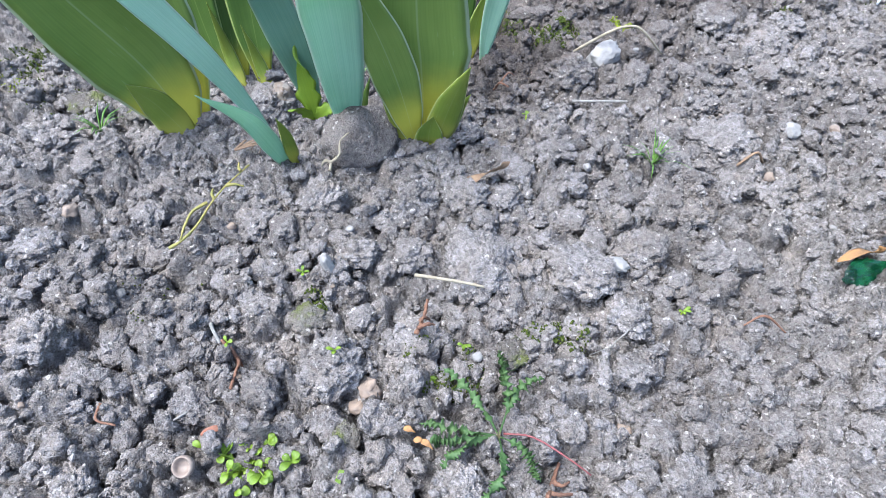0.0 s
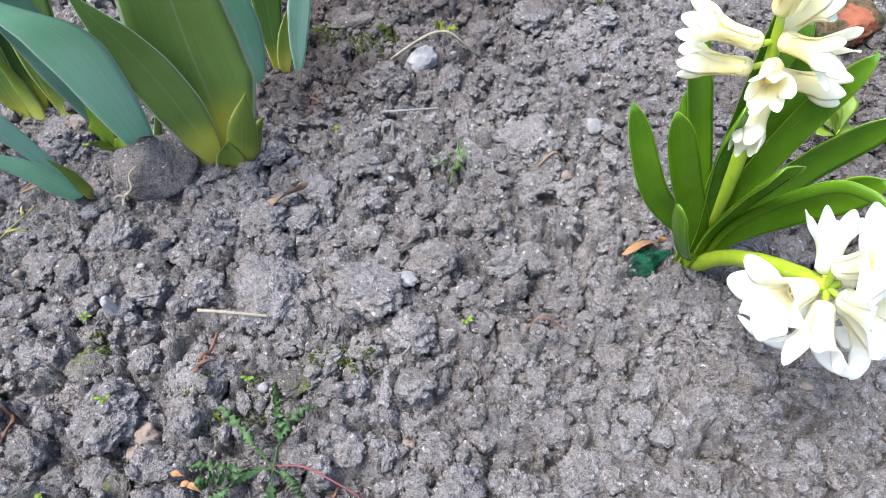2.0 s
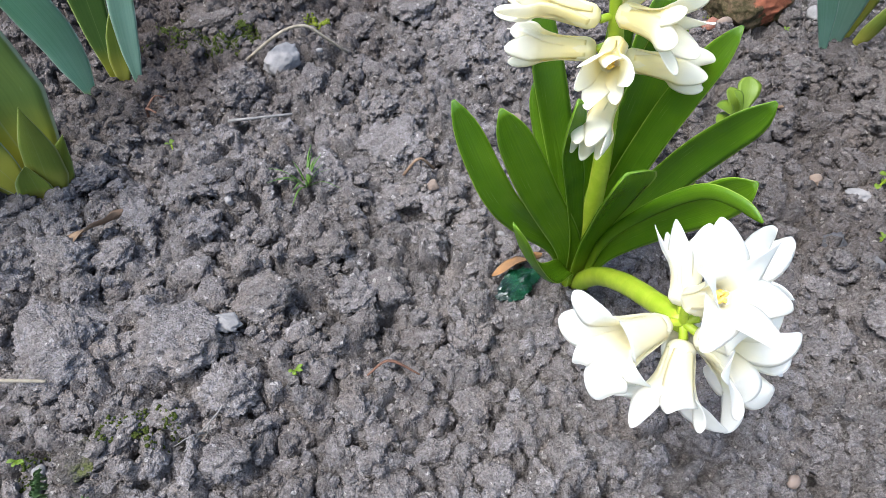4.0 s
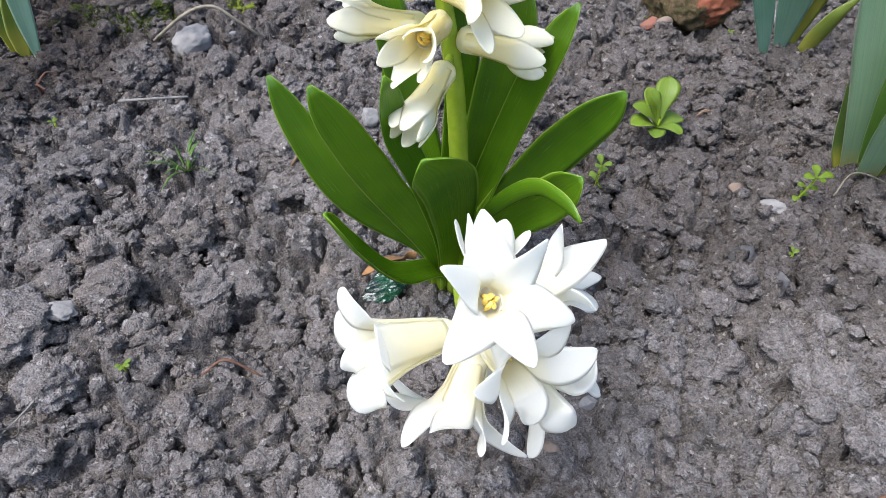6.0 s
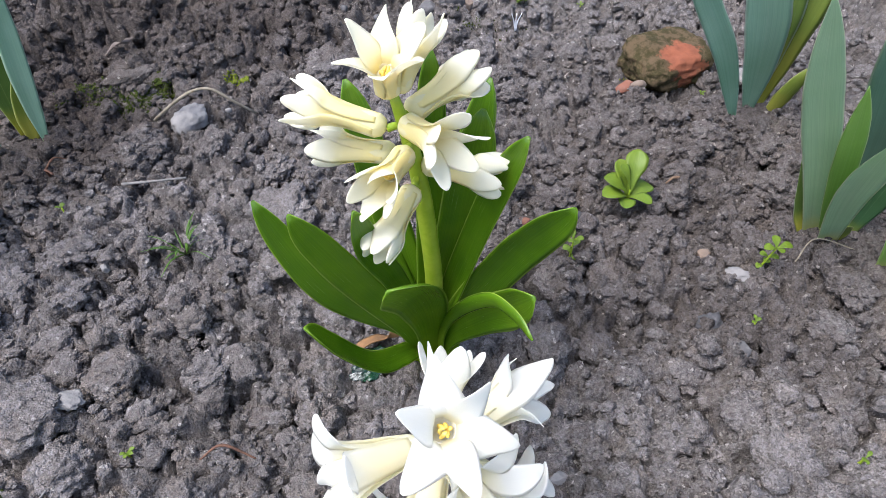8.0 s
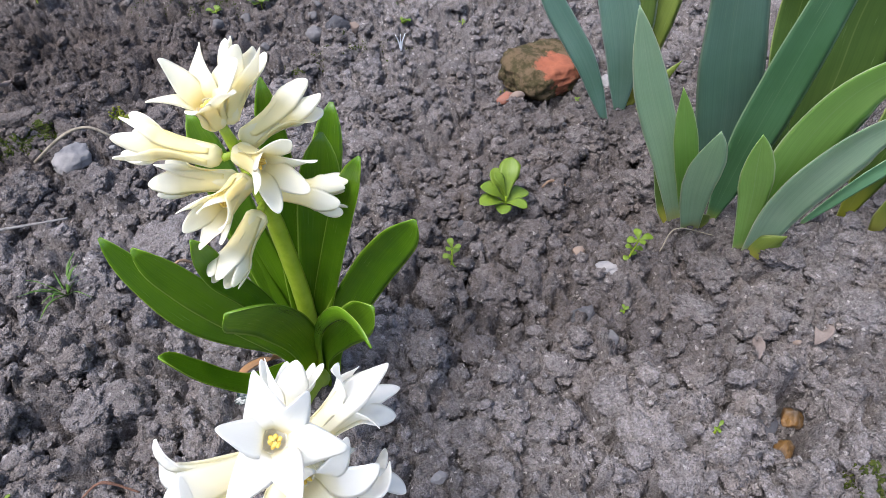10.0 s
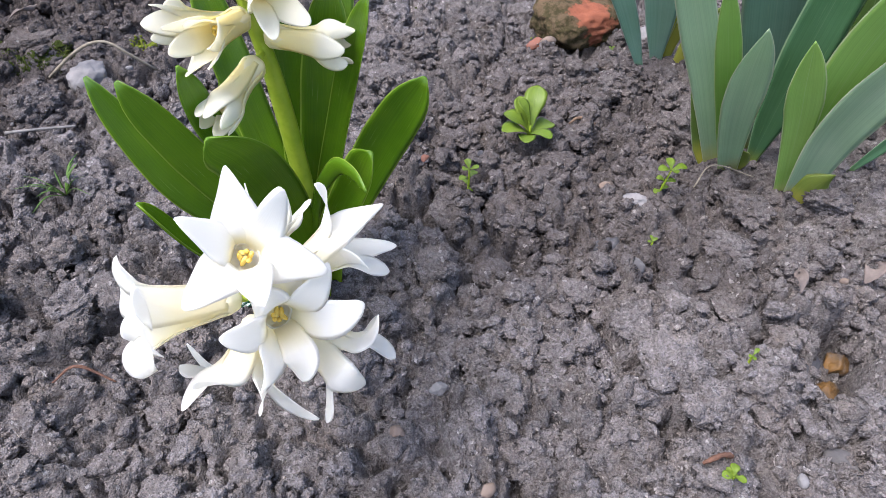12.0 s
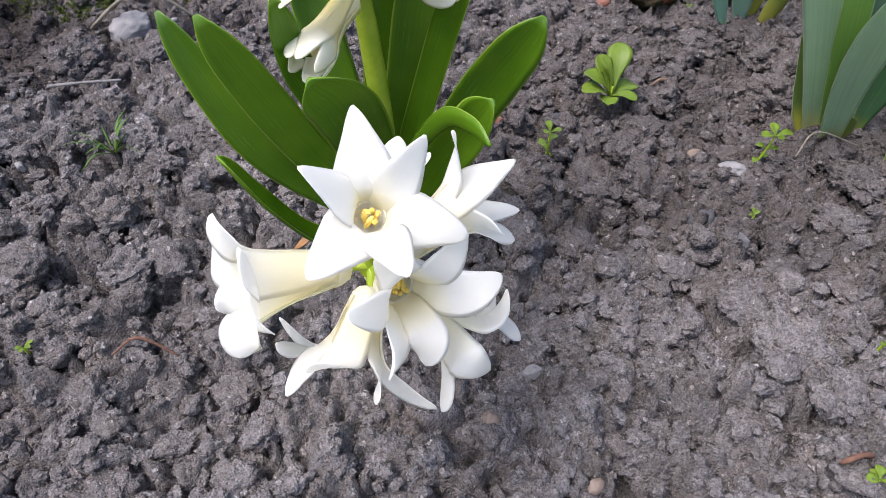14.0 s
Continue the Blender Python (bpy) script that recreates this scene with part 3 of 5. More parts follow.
# the bed is packed with angular clods: too many to count, one mesh
PLANTS = ((-0.0068, 0.4162, 0.017), (-0.0579, 0.4532, 0.012), (-0.0905, 0.4095, 0.012), (-0.153, 0.4444, 0.017), (-0.1226, 0.4812, 0.02), (0.0303, 0.506, 0.016), (0.2515, 0.294, 0.014), (0.5029, 0.3214, 0.017), (0.5171, 0.2902, 0.014), (0.5866, 0.2804, 0.022), (0.614, 0.2547, 0.018), (0.5784, 0.3294, 0.02), (0.6409, 0.3077, 0.02), (0.4943, 0.4214, 0.008), (0.5151, 0.432, 0.013), (0.3853, 0.3644, 0.008), (0.3404, 0.3401, 0.005), (0.4354, 0.3048, 0.005), (0.0171, 0.2153, 0.007), (-0.0897, 0.2176, 0.006))


def packed_clods(seed):
    """Fills the bed with clods: the larger ones things of their own, those past counting one mesh."""
    rng = np.random.RandomState(seed)
    small = [lump_shape(3, 940 + i, 0.42, 0.85, 2, 0.28) for i in range(16)]
    full = np.array(placed + list(PLANTS) + list(CLEAR))
    fixed = len(full)
    vs, fs, base, single = [], [], 0, 0
    for r0, tries in ((0.0150, 60), (0.0120, 150), (0.0095, 340), (0.0075, 640), (0.0058, 1300), (0.0045, 1700)):
        for _ in range(tries):
            x, y = rng.uniform(-0.27, 0.66), rng.uniform(0.125, 0.66)
            r = r0 * rng.uniform(0.86, 1.14)
            even = math.exp(-(((x - 0.21) / 0.075) ** 2 + ((y - 0.20) / 0.055) ** 2))
            if rng.uniform() < 0.45 * even or (r > 0.010 and y > 0.54):
                continue
            gap = np.hypot(full[:, 0] - x, full[:, 1] - y) - full[:, 2] * 0.86
            if gap.min() < r * rng.uniform(0.45, 0.80) or (gap[:fixed].min() < r * 0.95):
                continue
            full = np.vstack([full, (x, y, r)])
            turn = Euler((rng.uniform(-0.35, 0.35), rng.uniform(-0.35, 0.35), rng.uniform(0, 6.3)))
            size = np.array((r * rng.uniform(0.95, 1.3), r * rng.uniform(0.8, 1.1), r * rng.uniform(0.75, 1.1)))
            top = low_z(x, y, r) + 0.001 + r * (0.10 + 0.95 * rng.uniform() ** 1.1) * (1 - 0.65 * even)
            if r > 0.0064 and single < 300:
                single += 1
                data = BIG[rng.randint(10)] if r > 0.0105 else MID[rng.randint(14)]
                ob = thing("soil_clod", "grey crumbly soil clod packed into the bed", "soil clod", group="soil clods on the bed", data=data)
                ob.matrix_basis = Matrix.LocRotScale((x, y, top - 0.75 * size[2]), turn, Vector(size))
            else:
                v, f = small[rng.randint(16)]
                q = (v * size) @ np.array(turn.to_matrix()).T
                vs.append(q + (x, y, top - q[:, 2].max()))
                fs.append(f + base)
                base += len(v)
            i0, i1 = np.searchsorted(gx, (x - r, x + r))
            j0, j1 = np.searchsorted(gy, (y - r, y + r))
            d = np.hypot(GX[j0:j1, i0:i1] - x, GY[j0:j1, i0:i1] - y) / r
            TOPS[j0:j1, i0:i1] = np.maximum(TOPS[j0:j1, i0:i1], np.where(d < 0.95, top - 0.0012 - 0.55 * r * d ** 4, -1))
    thing("packed_clods", "small packed grey soil clods with dark gaps", "soil clods", data=mesh("packed_clods", np.vstack(vs), np.vstack(fs), CLOD), kind="stuff")


TOPS = H.copy()
packed_clods(7)
H = TOPS


# loose crumbs: too many to count, one mesh a size
def crumbs(name, count, level, rmin, rmax, power, seed, label):
    rng = np.random.RandomState(seed)
    shapes = [lump_shape(level, seed * 10 + i, 0.6, 0.85, 3, 0.3) for i in range(10)]
    vs, fs, base = [], [], 0
    done = 0
    while done < count:
        x, y = rng.uniform(-0.30, 0.66), 0.13 + 0.60 * rng.uniform() ** 1.35
        if rng.uniform() > LOOSE[np.searchsorted(gy, y) - 1, np.searchsorted(gx, x) - 1] ** 1.3:
            continue
        if level > 1 and any(math.hypot(x - a, y - b) < c for a, b, c in CLEAR):
            continue
        v, f = shapes[rng.randint(10)]
        r = rmin + (rmax - rmin) * rng.uniform() ** power
        m = rotation(rng)
        vs.append((v * (r * rng.uniform(0.65, 1.2, 3))) @ m.T * (1, 1, 0.8) + (x, y, ground_z(x, y) + rng.uniform(0.15, 0.5) * r))
        fs.append(f + base)
        base += len(v)
        done += 1
    data = mesh(name, np.vstack(vs), np.vstack(fs), CLOD, smooth=level > 2)
    return thing(name, label, "soil crumbs", data=data, kind="stuff")


crumbs("soil_lumps", 1700, 3, 0.0026, 0.0068, 1.8, 8, "loose grey soil lumps strewn over the bed")
crumbs("soil_crumbs", 15000, 2, 0.0010, 0.0040, 1.7, 5, "loose grey soil crumbs strewn over the bed")
crumbs("soil_grit", 22000, 1, 0.0005, 0.0013, 1.6, 6, "fine grey soil grit strewn over the bed")


# ---- irises ----
def rel(points, base):
    return [tuple(p[i] - base[i] for i in range(3)) for p in points]


IRIS_SHAPE = ((0, 0.16), (0.06, 0.30), (0.12, 0.48), (0.20, 0.72), (0.4, 1.0), (0.62, 0.95), (0.8, 0.66), (0.92, 0.3), (1.0, 0.02))
TAPER_SHAPE = ((0, 0.18), (0.1, 0.30), (0.22, 0.50), (0.45, 0.85), (0.65, 1.0), (0.82, 0.8), (0.93, 0.4), (1.0, 0.02))
FAN_SHAPE = ((0, 0.50), (0.12, 0.62), (0.30, 0.84), (0.50, 1.0), (0.68, 0.94), (0.83, 0.66), (0.93, 0.34), (1.0, 0.02))
SHEATH_SHAPE = ((0, 0.45), (0.26, 0.95), (0.5, 0.80), (0.8, 0.34), (1.0, 0.02))


def iris_plant(x, y, label, leaves, group="iris plants"):
    """leaves: rows of (name, points from base to tip, width, facing, material, cup)."""
    base = (x, y, ground_z(x, y) - 0.009)
    plant = thing("iris_plant", label, "iris", base, group)
    for i, (name, points, width, face, material, cup) in enumerate(leaves):
        shape = {"leaf": IRIS_SHAPE, "blade": TAPER_SHAPE, "sheath": SHEATH_SHAPE, "fan": FAN_SHAPE}[name]
        name = "leaf" if name == "fan" else name
        pts = [(points[0][0], points[0][1], min(0.0, points[0][2]) + base[2])] + list(points[1:])
        data = strap(name, rel(pts, base), [(v, w * width) for v, w in shape], face, material, cup, 0.0013, 36, 8, seed=i, wave=0.02, fold=0.04)
        part(name, data, plant)
    return plant


CAMWARD = (0.0, -1.0, 0.45)
iris_plant(-0.003, 0.4215, "broad green iris fan with a pale yellow base", [
    ("leaf", [(-0.001, 0.4250, 0), (-0.003, 0.4240, 0.05), (-0.005, 0.4200, 0.10), (-0.004, 0.40, 0.28)], 0.060, CAMWARD, IRIS, 0.10),
    ("leaf", [(-0.007, 0.4180, 0), (-0.016, 0.4130, 0.042), (-0.028, 0.4080, 0.085), (-0.044, 0.40, 0.128)], 0.027, (0.15, -1, 0.4), IRIS, 0.12),
    ("sheath", [(-0.011, 0.4170, 0), (-0.021, 0.4160, 0.028), (-0.0299, 0.4143, 0.0505)], 0.013, CAMWARD, IRIS_YELLOW, -0.3),
    ("sheath", [(0.003, 0.4150, 0), (0.013, 0.4060, 0.035), (0.0222, 0.3931, 0.0692)], 0.021, CAMWARD, IRIS_YELLOW, -0.3),
    ("sheath", [(0.007, 0.4175, 0), (0.017, 0.4150, 0.021), (0.0256, 0.4111, 0.0386)], 0.012, CAMWARD, IRIS_YELLOW, -0.3),
    ("sheath", [(-0.001, 0.4130, 0), (0.001, 0.4110, 0.014), (0.003, 0.4080, 0.026)], 0.020, CAMWARD, IRIS_YELLOW, 0.3),
])
iris_plant(-0.0540, 0.4400, "tall blue-green iris leaf leaning forward", [
    ("blade", [(-0.0520, 0.4290, 0), (-0.0490, 0.4180, 0.035), (-0.0475, 0.3850, 0.112), (-0.0450, 0.335, 0.160)], 0.031, (0.1, -0.9, 0.9), IRIS_BLUE, 0.12),
    ("leaf", [(-0.0690, 0.4480, 0), (-0.0800, 0.4480, 0.0513), (-0.0920, 0.4420, 0.1084), (-0.11, 0.39, 0.26)], 0.024, (0.5, -1, 0.3), IRIS_GREY, 0.12),
    ("sheath", [(-0.0460, 0.4300, 0), (-0.0400, 0.4270, 0.02), (-0.0330, 0.4230, 0.046)], 0.008, CAMWARD, IRIS, -0.3),
])
iris_plant(-0.0885, 0.4115, "narrow blue-green iris leaf bending sideways", [
    ("blade", [(-0.0885, 0.4120, 0), (-0.112, 0.4115, 0.050), (-0.144, 0.4100, 0.104), (-0.180, 0.40, 0.155)], 0.019, (0.75, -0.5, 0.65), IRIS_BLUE, 0.2),
    ("sheath", [(-0.0890, 0.4090, 0), (-0.0980, 0.3820, 0.048), (-0.1088, 0.3470, 0.0905)], 0.013, (0.2, -0.8, 0.7), IRIS_BLUE, 0.2),
    ("sheath", [(-0.0835, 0.4060, 0), (-0.0838, 0.3960, 0.025), (-0.0846, 0.3850, 0.047)], 0.009, CAMWARD, IRIS_YELLOW, -0.3),
])
iris_plant(-0.154, 0.4410, "broad green iris fan leaning sideways", [
    ("leaf", [(-0.1520, 0.4410, 0), (-0.163, 0.4350, 0.045), (-0.184, 0.4230, 0.098), (-0.240, 0.40, 0.22)], 0.056, (0.25, -1, 0.45), IRIS, 0.1),
    ("leaf", [(-0.1460, 0.4480, 0), (-0.152, 0.4500, 0.055), (-0.162, 0.4520, 0.116), (-0.19, 0.43, 0.28)], 0.042, (0.2, -1, 0.3), IRIS, 0.1),
    ("sheath", [(-0.1530, 0.4370, 0), (-0.165, 0.4320, 0.025), (-0.1743, 0.4244, 0.0453)], 0.024, (0.2, -0.9, 0.6), IRIS_YELLOW, -0.2),
])
iris_plant(-0.1254, 0.4827, "upright green iris leaves with yellow sheaths", [
    ("leaf", [(-0.1339, 0.4848, 0), (-0.1460, 0.5032, 0.0533), (-0.1486, 0.5101, 0.1259), (-0.15, 0.47, 0.30)], 0.03, CAMWARD, IRIS_OLIVE_SHADE, 0.1),
    ("leaf", [(-0.1101, 0.4868, 0), (-0.1113, 0.5035, 0.0538), (-0.1028, 0.5066, 0.1266), (-0.08, 0.47, 0.32)], 0.034, CAMWARD, IRIS_OLIVE_SHADE, 0.1),
    ("leaf", [(-0.1255, 0.4905, 0), (-0.1261, 0.5149, 0.0630), (-0.1234, 0.5203, 0.1469), (-0.12, 0.48, 0.30)], 0.034, CAMWARD, IRIS_OLIVE_SHADE, 0.1),
    ("sheath", [(-0.1231, 0.4789, 0), (-0.1305, 0.4911, 0.0222), (-0.1346, 0.4883, 0.0605)], 0.011, CAMWARD, IRIS_YELLOW, -0.3),
    ("sheath", [(-0.1047, 0.4780, 0), (-0.1111, 0.4869, 0.0175), (-0.1164, 0.4853, 0.0459)], 0.010, CAMWARD, IRIS_YELLOW, -0.3),
])
iris_plant(0.0240, 0.5034, "small pair of green iris leaves", [
    ("leaf", [(0.0178, 0.5016, 0), (0.0169, 0.4940, 0.0433), (0.0104, 0.4782, 0.0935), (0.0011, 0.4599, 0.1487)], 0.025, CAMWARD, IRIS_BLUE, 0.15),
    ("leaf", [(0.0449, 0.5053, 0), (0.0519, 0.5040, 0.0387), (0.0626, 0.4981, 0.0884), (0.0746, 0.4870, 0.1380)], 0.016, (-0.3, -1, 0.4), IRIS_BLUE, 0.15),
    ("leaf", [(0.0308, 0.5150, 0), (0.0327, 0.5221, 0.0473), (0.0359, 0.5237, 0.0968), (0.0361, 0.5211, 0.1465)], 0.022, CAMWARD, IRIS_OLIVE_SHADE, 0.1),
    ("sheath", [(0.0353, 0.5124, 0.0022), (0.0417, 0.5125, 0.0281), (0.0490, 0.5126, 0.0530)], 0.013, CAMWARD, IRIS_YELLOW, 0.1),
])
SIDE = (-0.45, -0.9, 0.3)
iris_plant(0.492, 0.3180, "blue-green iris fan with short front leaves", [
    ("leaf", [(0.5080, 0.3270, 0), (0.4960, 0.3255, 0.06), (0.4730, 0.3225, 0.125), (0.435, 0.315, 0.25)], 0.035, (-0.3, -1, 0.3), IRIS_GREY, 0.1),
    ("leaf", [(0.5000, 0.3130, 0), (0.4990, 0.3090, 0.06), (0.5010, 0.3040, 0.13), (0.506, 0.295, 0.25)], 0.024, (-0.6, -1, 0.3), IRIS_SHADE, 0.1),
    ("fan", [(0.4830, 0.3200, 0), (0.4560, 0.3180, 0.055), (0.4290, 0.3160, 0.108), (0.4085, 0.3130, 0.1527)], 0.0175, SIDE, IRIS_LIT, 0.12),
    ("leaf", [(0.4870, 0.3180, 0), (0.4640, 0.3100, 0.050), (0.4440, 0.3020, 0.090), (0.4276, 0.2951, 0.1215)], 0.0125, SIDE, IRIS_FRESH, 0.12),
    ("fan", [(0.4870, 0.3130, 0), (0.4690, 0.3040, 0.040), (0.4560, 0.2940, 0.074), (0.4462, 0.2838, 0.1017)], 0.0195, SIDE, IRIS_LIT, 0.2),
    ("sheath", [(0.4790, 0.3210, 0), (0.4660, 0.3240, 0.026), (0.4535, 0.3270, 0.0533)], 0.012, SIDE, IRIS, 0.1),
    ("sheath", [(0.4880, 0.3120, 0), (0.4860, 0.3090, 0.010), (0.4840, 0.3050, 0.018)], 0.018, SIDE, IRIS_YELLOW, -0.4),
])
iris_plant(0.509, 0.2870, "light green iris fan with curved leaves", [
    ("fan", [(0.5110, 0.2900, 0), (0.5020, 0.2850, 0.060), (0.5070, 0.2770, 0.110), (0.5360, 0.2680, 0.132)], 0.036, (-0.3, -1, 0.5), IRIS_FRESH, 0.15),
    ("fan", [(0.5100, 0.2850, 0), (0.5060, 0.2780, 0.045), (0.5170, 0.2700, 0.083), (0.5400, 0.2640, 0.104)], 0.032, (-0.3, -0.9, 0.7), IRIS_LIT, 0.2),
    ("fan", [(0.5040, 0.2870, 0), (0.4900, 0.2860, 0.045), (0.4810, 0.2850, 0.070), (0.4738, 0.2842, 0.0926)], 0.0175, SIDE, IRIS_FRESH, 0.2),
    ("sheath", [(0.5090, 0.2800, 0), (0.5110, 0.2770, 0.010), (0.5150, 0.2730, 0.020)], 0.022, SIDE, IRIS_YELLOW, -0.4),
])
iris_plant(0.5885, 0.2774, "broad green iris fan with yellow bases", [
    ("leaf", [(0.5788, 0.2871, 0), (0.5834, 0.2890, 0.0659), (0.5974, 0.2896, 0.1154), (0.64, 0.272, 0.24)], 0.034, SIDE, IRIS_OLIVE_SHADE, 0.12),
    ("leaf", [(0.6067, 0.2622, 0), (0.6142, 0.2631, 0.0671), (0.6380, 0.2600, 0.1350), (0.70, 0.25, 0.22)], 0.040, SIDE, IRIS_OLIVE_SHADE, 0.12),
    ("sheath", [(0.5911, 0.2713, 0), (0.5823, 0.2665, 0.0332), (0.5899, 0.2678, 0.0566)], 0.015, SIDE, IRIS_YELLOW, -0.3),
    ("sheath", [(0.6073, 0.2562, 0), (0.6060, 0.2480, 0.0231), (0.6250, 0.2447, 0.0321)], 0.018, SIDE, IRIS_YELLOW, -0.3),
    ("leaf", [(0.5468, 0.2930, 0), (0.5675, 0.2845, 0.0330), (0.5935, 0.2788, 0.0612), (0.6300, 0.2726, 0.0975)], 0.009, (-0.2, -0.8, 0.8), IRIS_SHADE, 0.3),
    ("sheath", [(0.6165, 0.2415, 0), (0.6217, 0.2317, 0.0165), (0.6431, 0.2239, 0.0241)], 0.014, SIDE, IRIS_YELLOW, 0.2),
])
iris_plant(0.5851, 0.3263, "tall green iris fan in the middle of the clump", [
    ("leaf", [(0.5722, 0.3234, 0), (0.5709, 0.3301, 0.0719), (0.5709, 0.3342, 0.1416), (0.575, 0.315, 0.31)], 0.046, SIDE, IRIS_OLIVE_SHADE, 0.1),
    ("leaf", [(0.5951, 0.3301, 0), (0.5941, 0.3327, 0.0743), (0.6041, 0.3380, 0.1414), (0.62, 0.318, 0.3)], 0.046, SIDE, IRIS_SHADE, 0.1),
    ("leaf", [(0.5690, 0.3420, 0), (0.5529, 0.3487, 0.0723), (0.5483, 0.3562, 0.1298), (0.53, 0.335, 0.26)], 0.024, SIDE, IRIS_OLIVE_SHADE, 0.1),
    ("sheath", [(0.5572, 0.3330, 0), (0.5463, 0.3281, 0.0344), (0.5454, 0.3302, 0.0629)], 0.016, SIDE, IRIS_OLIVE_SHADE, 0.1),
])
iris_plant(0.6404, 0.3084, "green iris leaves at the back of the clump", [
    ("leaf", [(0.6321, 0.3084, 0), (0.6335, 0.3109, 0.0752), (0.6406, 0.3118, 0.1451), (0.67, 0.295, 0.3)], 0.044, SIDE, IRIS_OLIVE_SHADE, 0.1),
    ("leaf", [(0.6573, 0.3134, 0), (0.6606, 0.3138, 0.0773), (0.69, 0.306, 0.13), (0.72, 0.30, 0.28)], 0.04, SIDE, IRIS_SHADE, 0.1),
])
iris_plant(0.4956, 0.4229, "single slender blue-green iris leaf", [
    ("leaf", [(0.4956, 0.4229, 0), (0.4639, 0.4204, 0.0550), (0.4369, 0.4262, 0.0982), (0.4058, 0.4257, 0.1515)], 0.015, (-0.5, -0.8, 0.2), IRIS_BLUE, 0.3),
])
iris_plant(0.5164, 0.4336, "young iris fan of blue and yellow green", [
    ("leaf", [(0.5113, 0.4326, 0), (0.4967, 0.4296, 0.0544), (0.4821, 0.4344, 0.1021), (0.4549, 0.4305, 0.1609)], 0.026, SIDE, IRIS_BLUE, 0.1),
    ("leaf", [(0.5199, 0.4373, 0), (0.5185, 0.4357, 0.0540), (0.5314, 0.4413, 0.1012), (0.5432, 0.4406, 0.1598)], 0.028, SIDE, IRIS_YELLOW, 0.1),
    ("leaf", [(0.5146, 0.4393, 0), (0.5072, 0.4373, 0.0542), (0.5068, 0.4435, 0.1016), (0.4981, 0.4391, 0.1608)], 0.028, SIDE, IRIS, 0.1),
    ("sheath", [(0.5234, 0.4296, 0), (0.5278, 0.4199, 0.0254), (0.5403, 0.4188, 0.0422)], 0.012, SIDE, IRIS_YELLOW, -0.3),
])

# ---- hyacinth ----
HB = (0.2525, 0.293, -0.006)
hyacinth = thing("hyacinth", "white hyacinth with glossy green leaves and two flower stalks", "flower", HB)
HYA_SHAPE = ((0, 0.55), (0.15, 0.66), (0.5, 0.95), (0.75, 1.0), (0.9, 0.85), (0.965, 0.55), (1.0, 0.12))


def hyacinth_leaf(points, width, face, cup=0.35, twist=0, seed=0, thick=0.0024):
    """A strap leaf through the given places, from its foot in the bulb's neck to its hooded tip."""
    a = (HB[0] + (points[0][0] - HB[0]) * 0.6, HB[1] + (points[0][1] - HB[1]) * 0.6, HB[2])
    data = strap("leaf", rel([a] + list(points), HB), [(v, w * width) for v, w in HYA_SHAPE], face, HYA, cup, thick, 34, 8, twist, 0.035, seed)
    part("leaf", data, hyacinth)


FLAT = (-0.05, -0.9, 0.5)
hyacinth_leaf([(0.242, 0.294, 0.022), (0.211, 0.292, 0.062), (0.1911, 0.2993, 0.1098)], 0.0130, FLAT, 0.4, 0, 1)
hyacinth_leaf([(0.244, 0.289, 0.026), (0.222, 0.287, 0.072), (0.2030, 0.2849, 0.1145)], 0.0150, FLAT, 0.35, 0, 2)
hyacinth_leaf([(0.262, 0.290, 0.026), (0.283, 0.283, 0.074), (0.2980, 0.2694, 0.1104)], 0.0180, (-0.3, -0.75, 0.6), 0.3, 0, 3)
hyacinth_leaf([(0.259, 0.293, 0.030), (0.273, 0.291, 0.088), (0.2831, 0.2823, 0.1338)], 0.0130, (-0.75, -0.4, 0.3), 0.4, 0, 4)
hyacinth_leaf([(0.258, 0.297, 0.030), (0.267, 0.301, 0.085), (0.2745, 0.305, 0.1300)], 0.0180, (-0.3, -0.9, 0.3), 0.35, 0, 5)
hyacinth_leaf([(0.259, 0.299, 0.030), (0.270, 0.312, 0.080), (0.2830, 0.325, 0.1285)], 0.0150, (-0.4, -0.9, 0.3), 0.35, 0, 6)
# the blunt leaf that leans forward
hyacinth_leaf([(0.2500, 0.2850, 0.032), (0.2440, 0.2700, 0.072), (0.2370, 0.2560, 0.100), (0.2290, 0.2460, 0.1150)], 0.0190, (0.15, -0.85, 0.45), 0.35, 0, 7)
# low leaves with curled tips
hyacinth_leaf([(0.243, 0.286, 0.014), (0.224, 0.270, 0.036), (0.2100, 0.2635, 0.062), (0.2013, 0.2590, 0.0864)], 0.0125, (0.45, 0.1, 0.85), 0.35, 0, 8)
hyacinth_leaf([(0.2575, 0.283, 0.026), (0.2655, 0.266, 0.062), (0.2705, 0.250, 0.088), (0.2735, 0.2400, 0.1058)], 0.0150, (-0.5, -0.3, 0.75), 0.35, 0, 9)
hyacinth_leaf([(0.2545, 0.281, 0.034), (0.2565, 0.265, 0.070), (0.2625, 0.2500, 0.0945), (0.2665, 0.2380, 0.1010), (0.2690, 0.2275, 0.1020)], 0.0062, (0.7, 0.19, 0.7), 0.2, 0, 10, 0.002)
hyacinth_leaf([(0.246, 0.290, 0.030), (0.2355, 0.2850, 0.072), (0.2265, 0.2780, 0.100), (0.2235, 0.2725, 0.1235)], 0.0105, (0.35, -0.85, 0.3), 0.45, 0, 11)
hyacinth_leaf([(0.248, 0.299, 0.030), (0.2380, 0.317, 0.085), (0.2300, 0.334, 0.130)], 0.0150, (0.2, -0.95, 0.3), 0.35, 0, 12)
hyacinth_leaf([(0.246, 0.296, 0.028), (0.2380, 0.308, 0.062), (0.2310, 0.3205, 0.0955)], 0.0100, (0.1, 0.95, 0.3), 0.3, 0, 13)
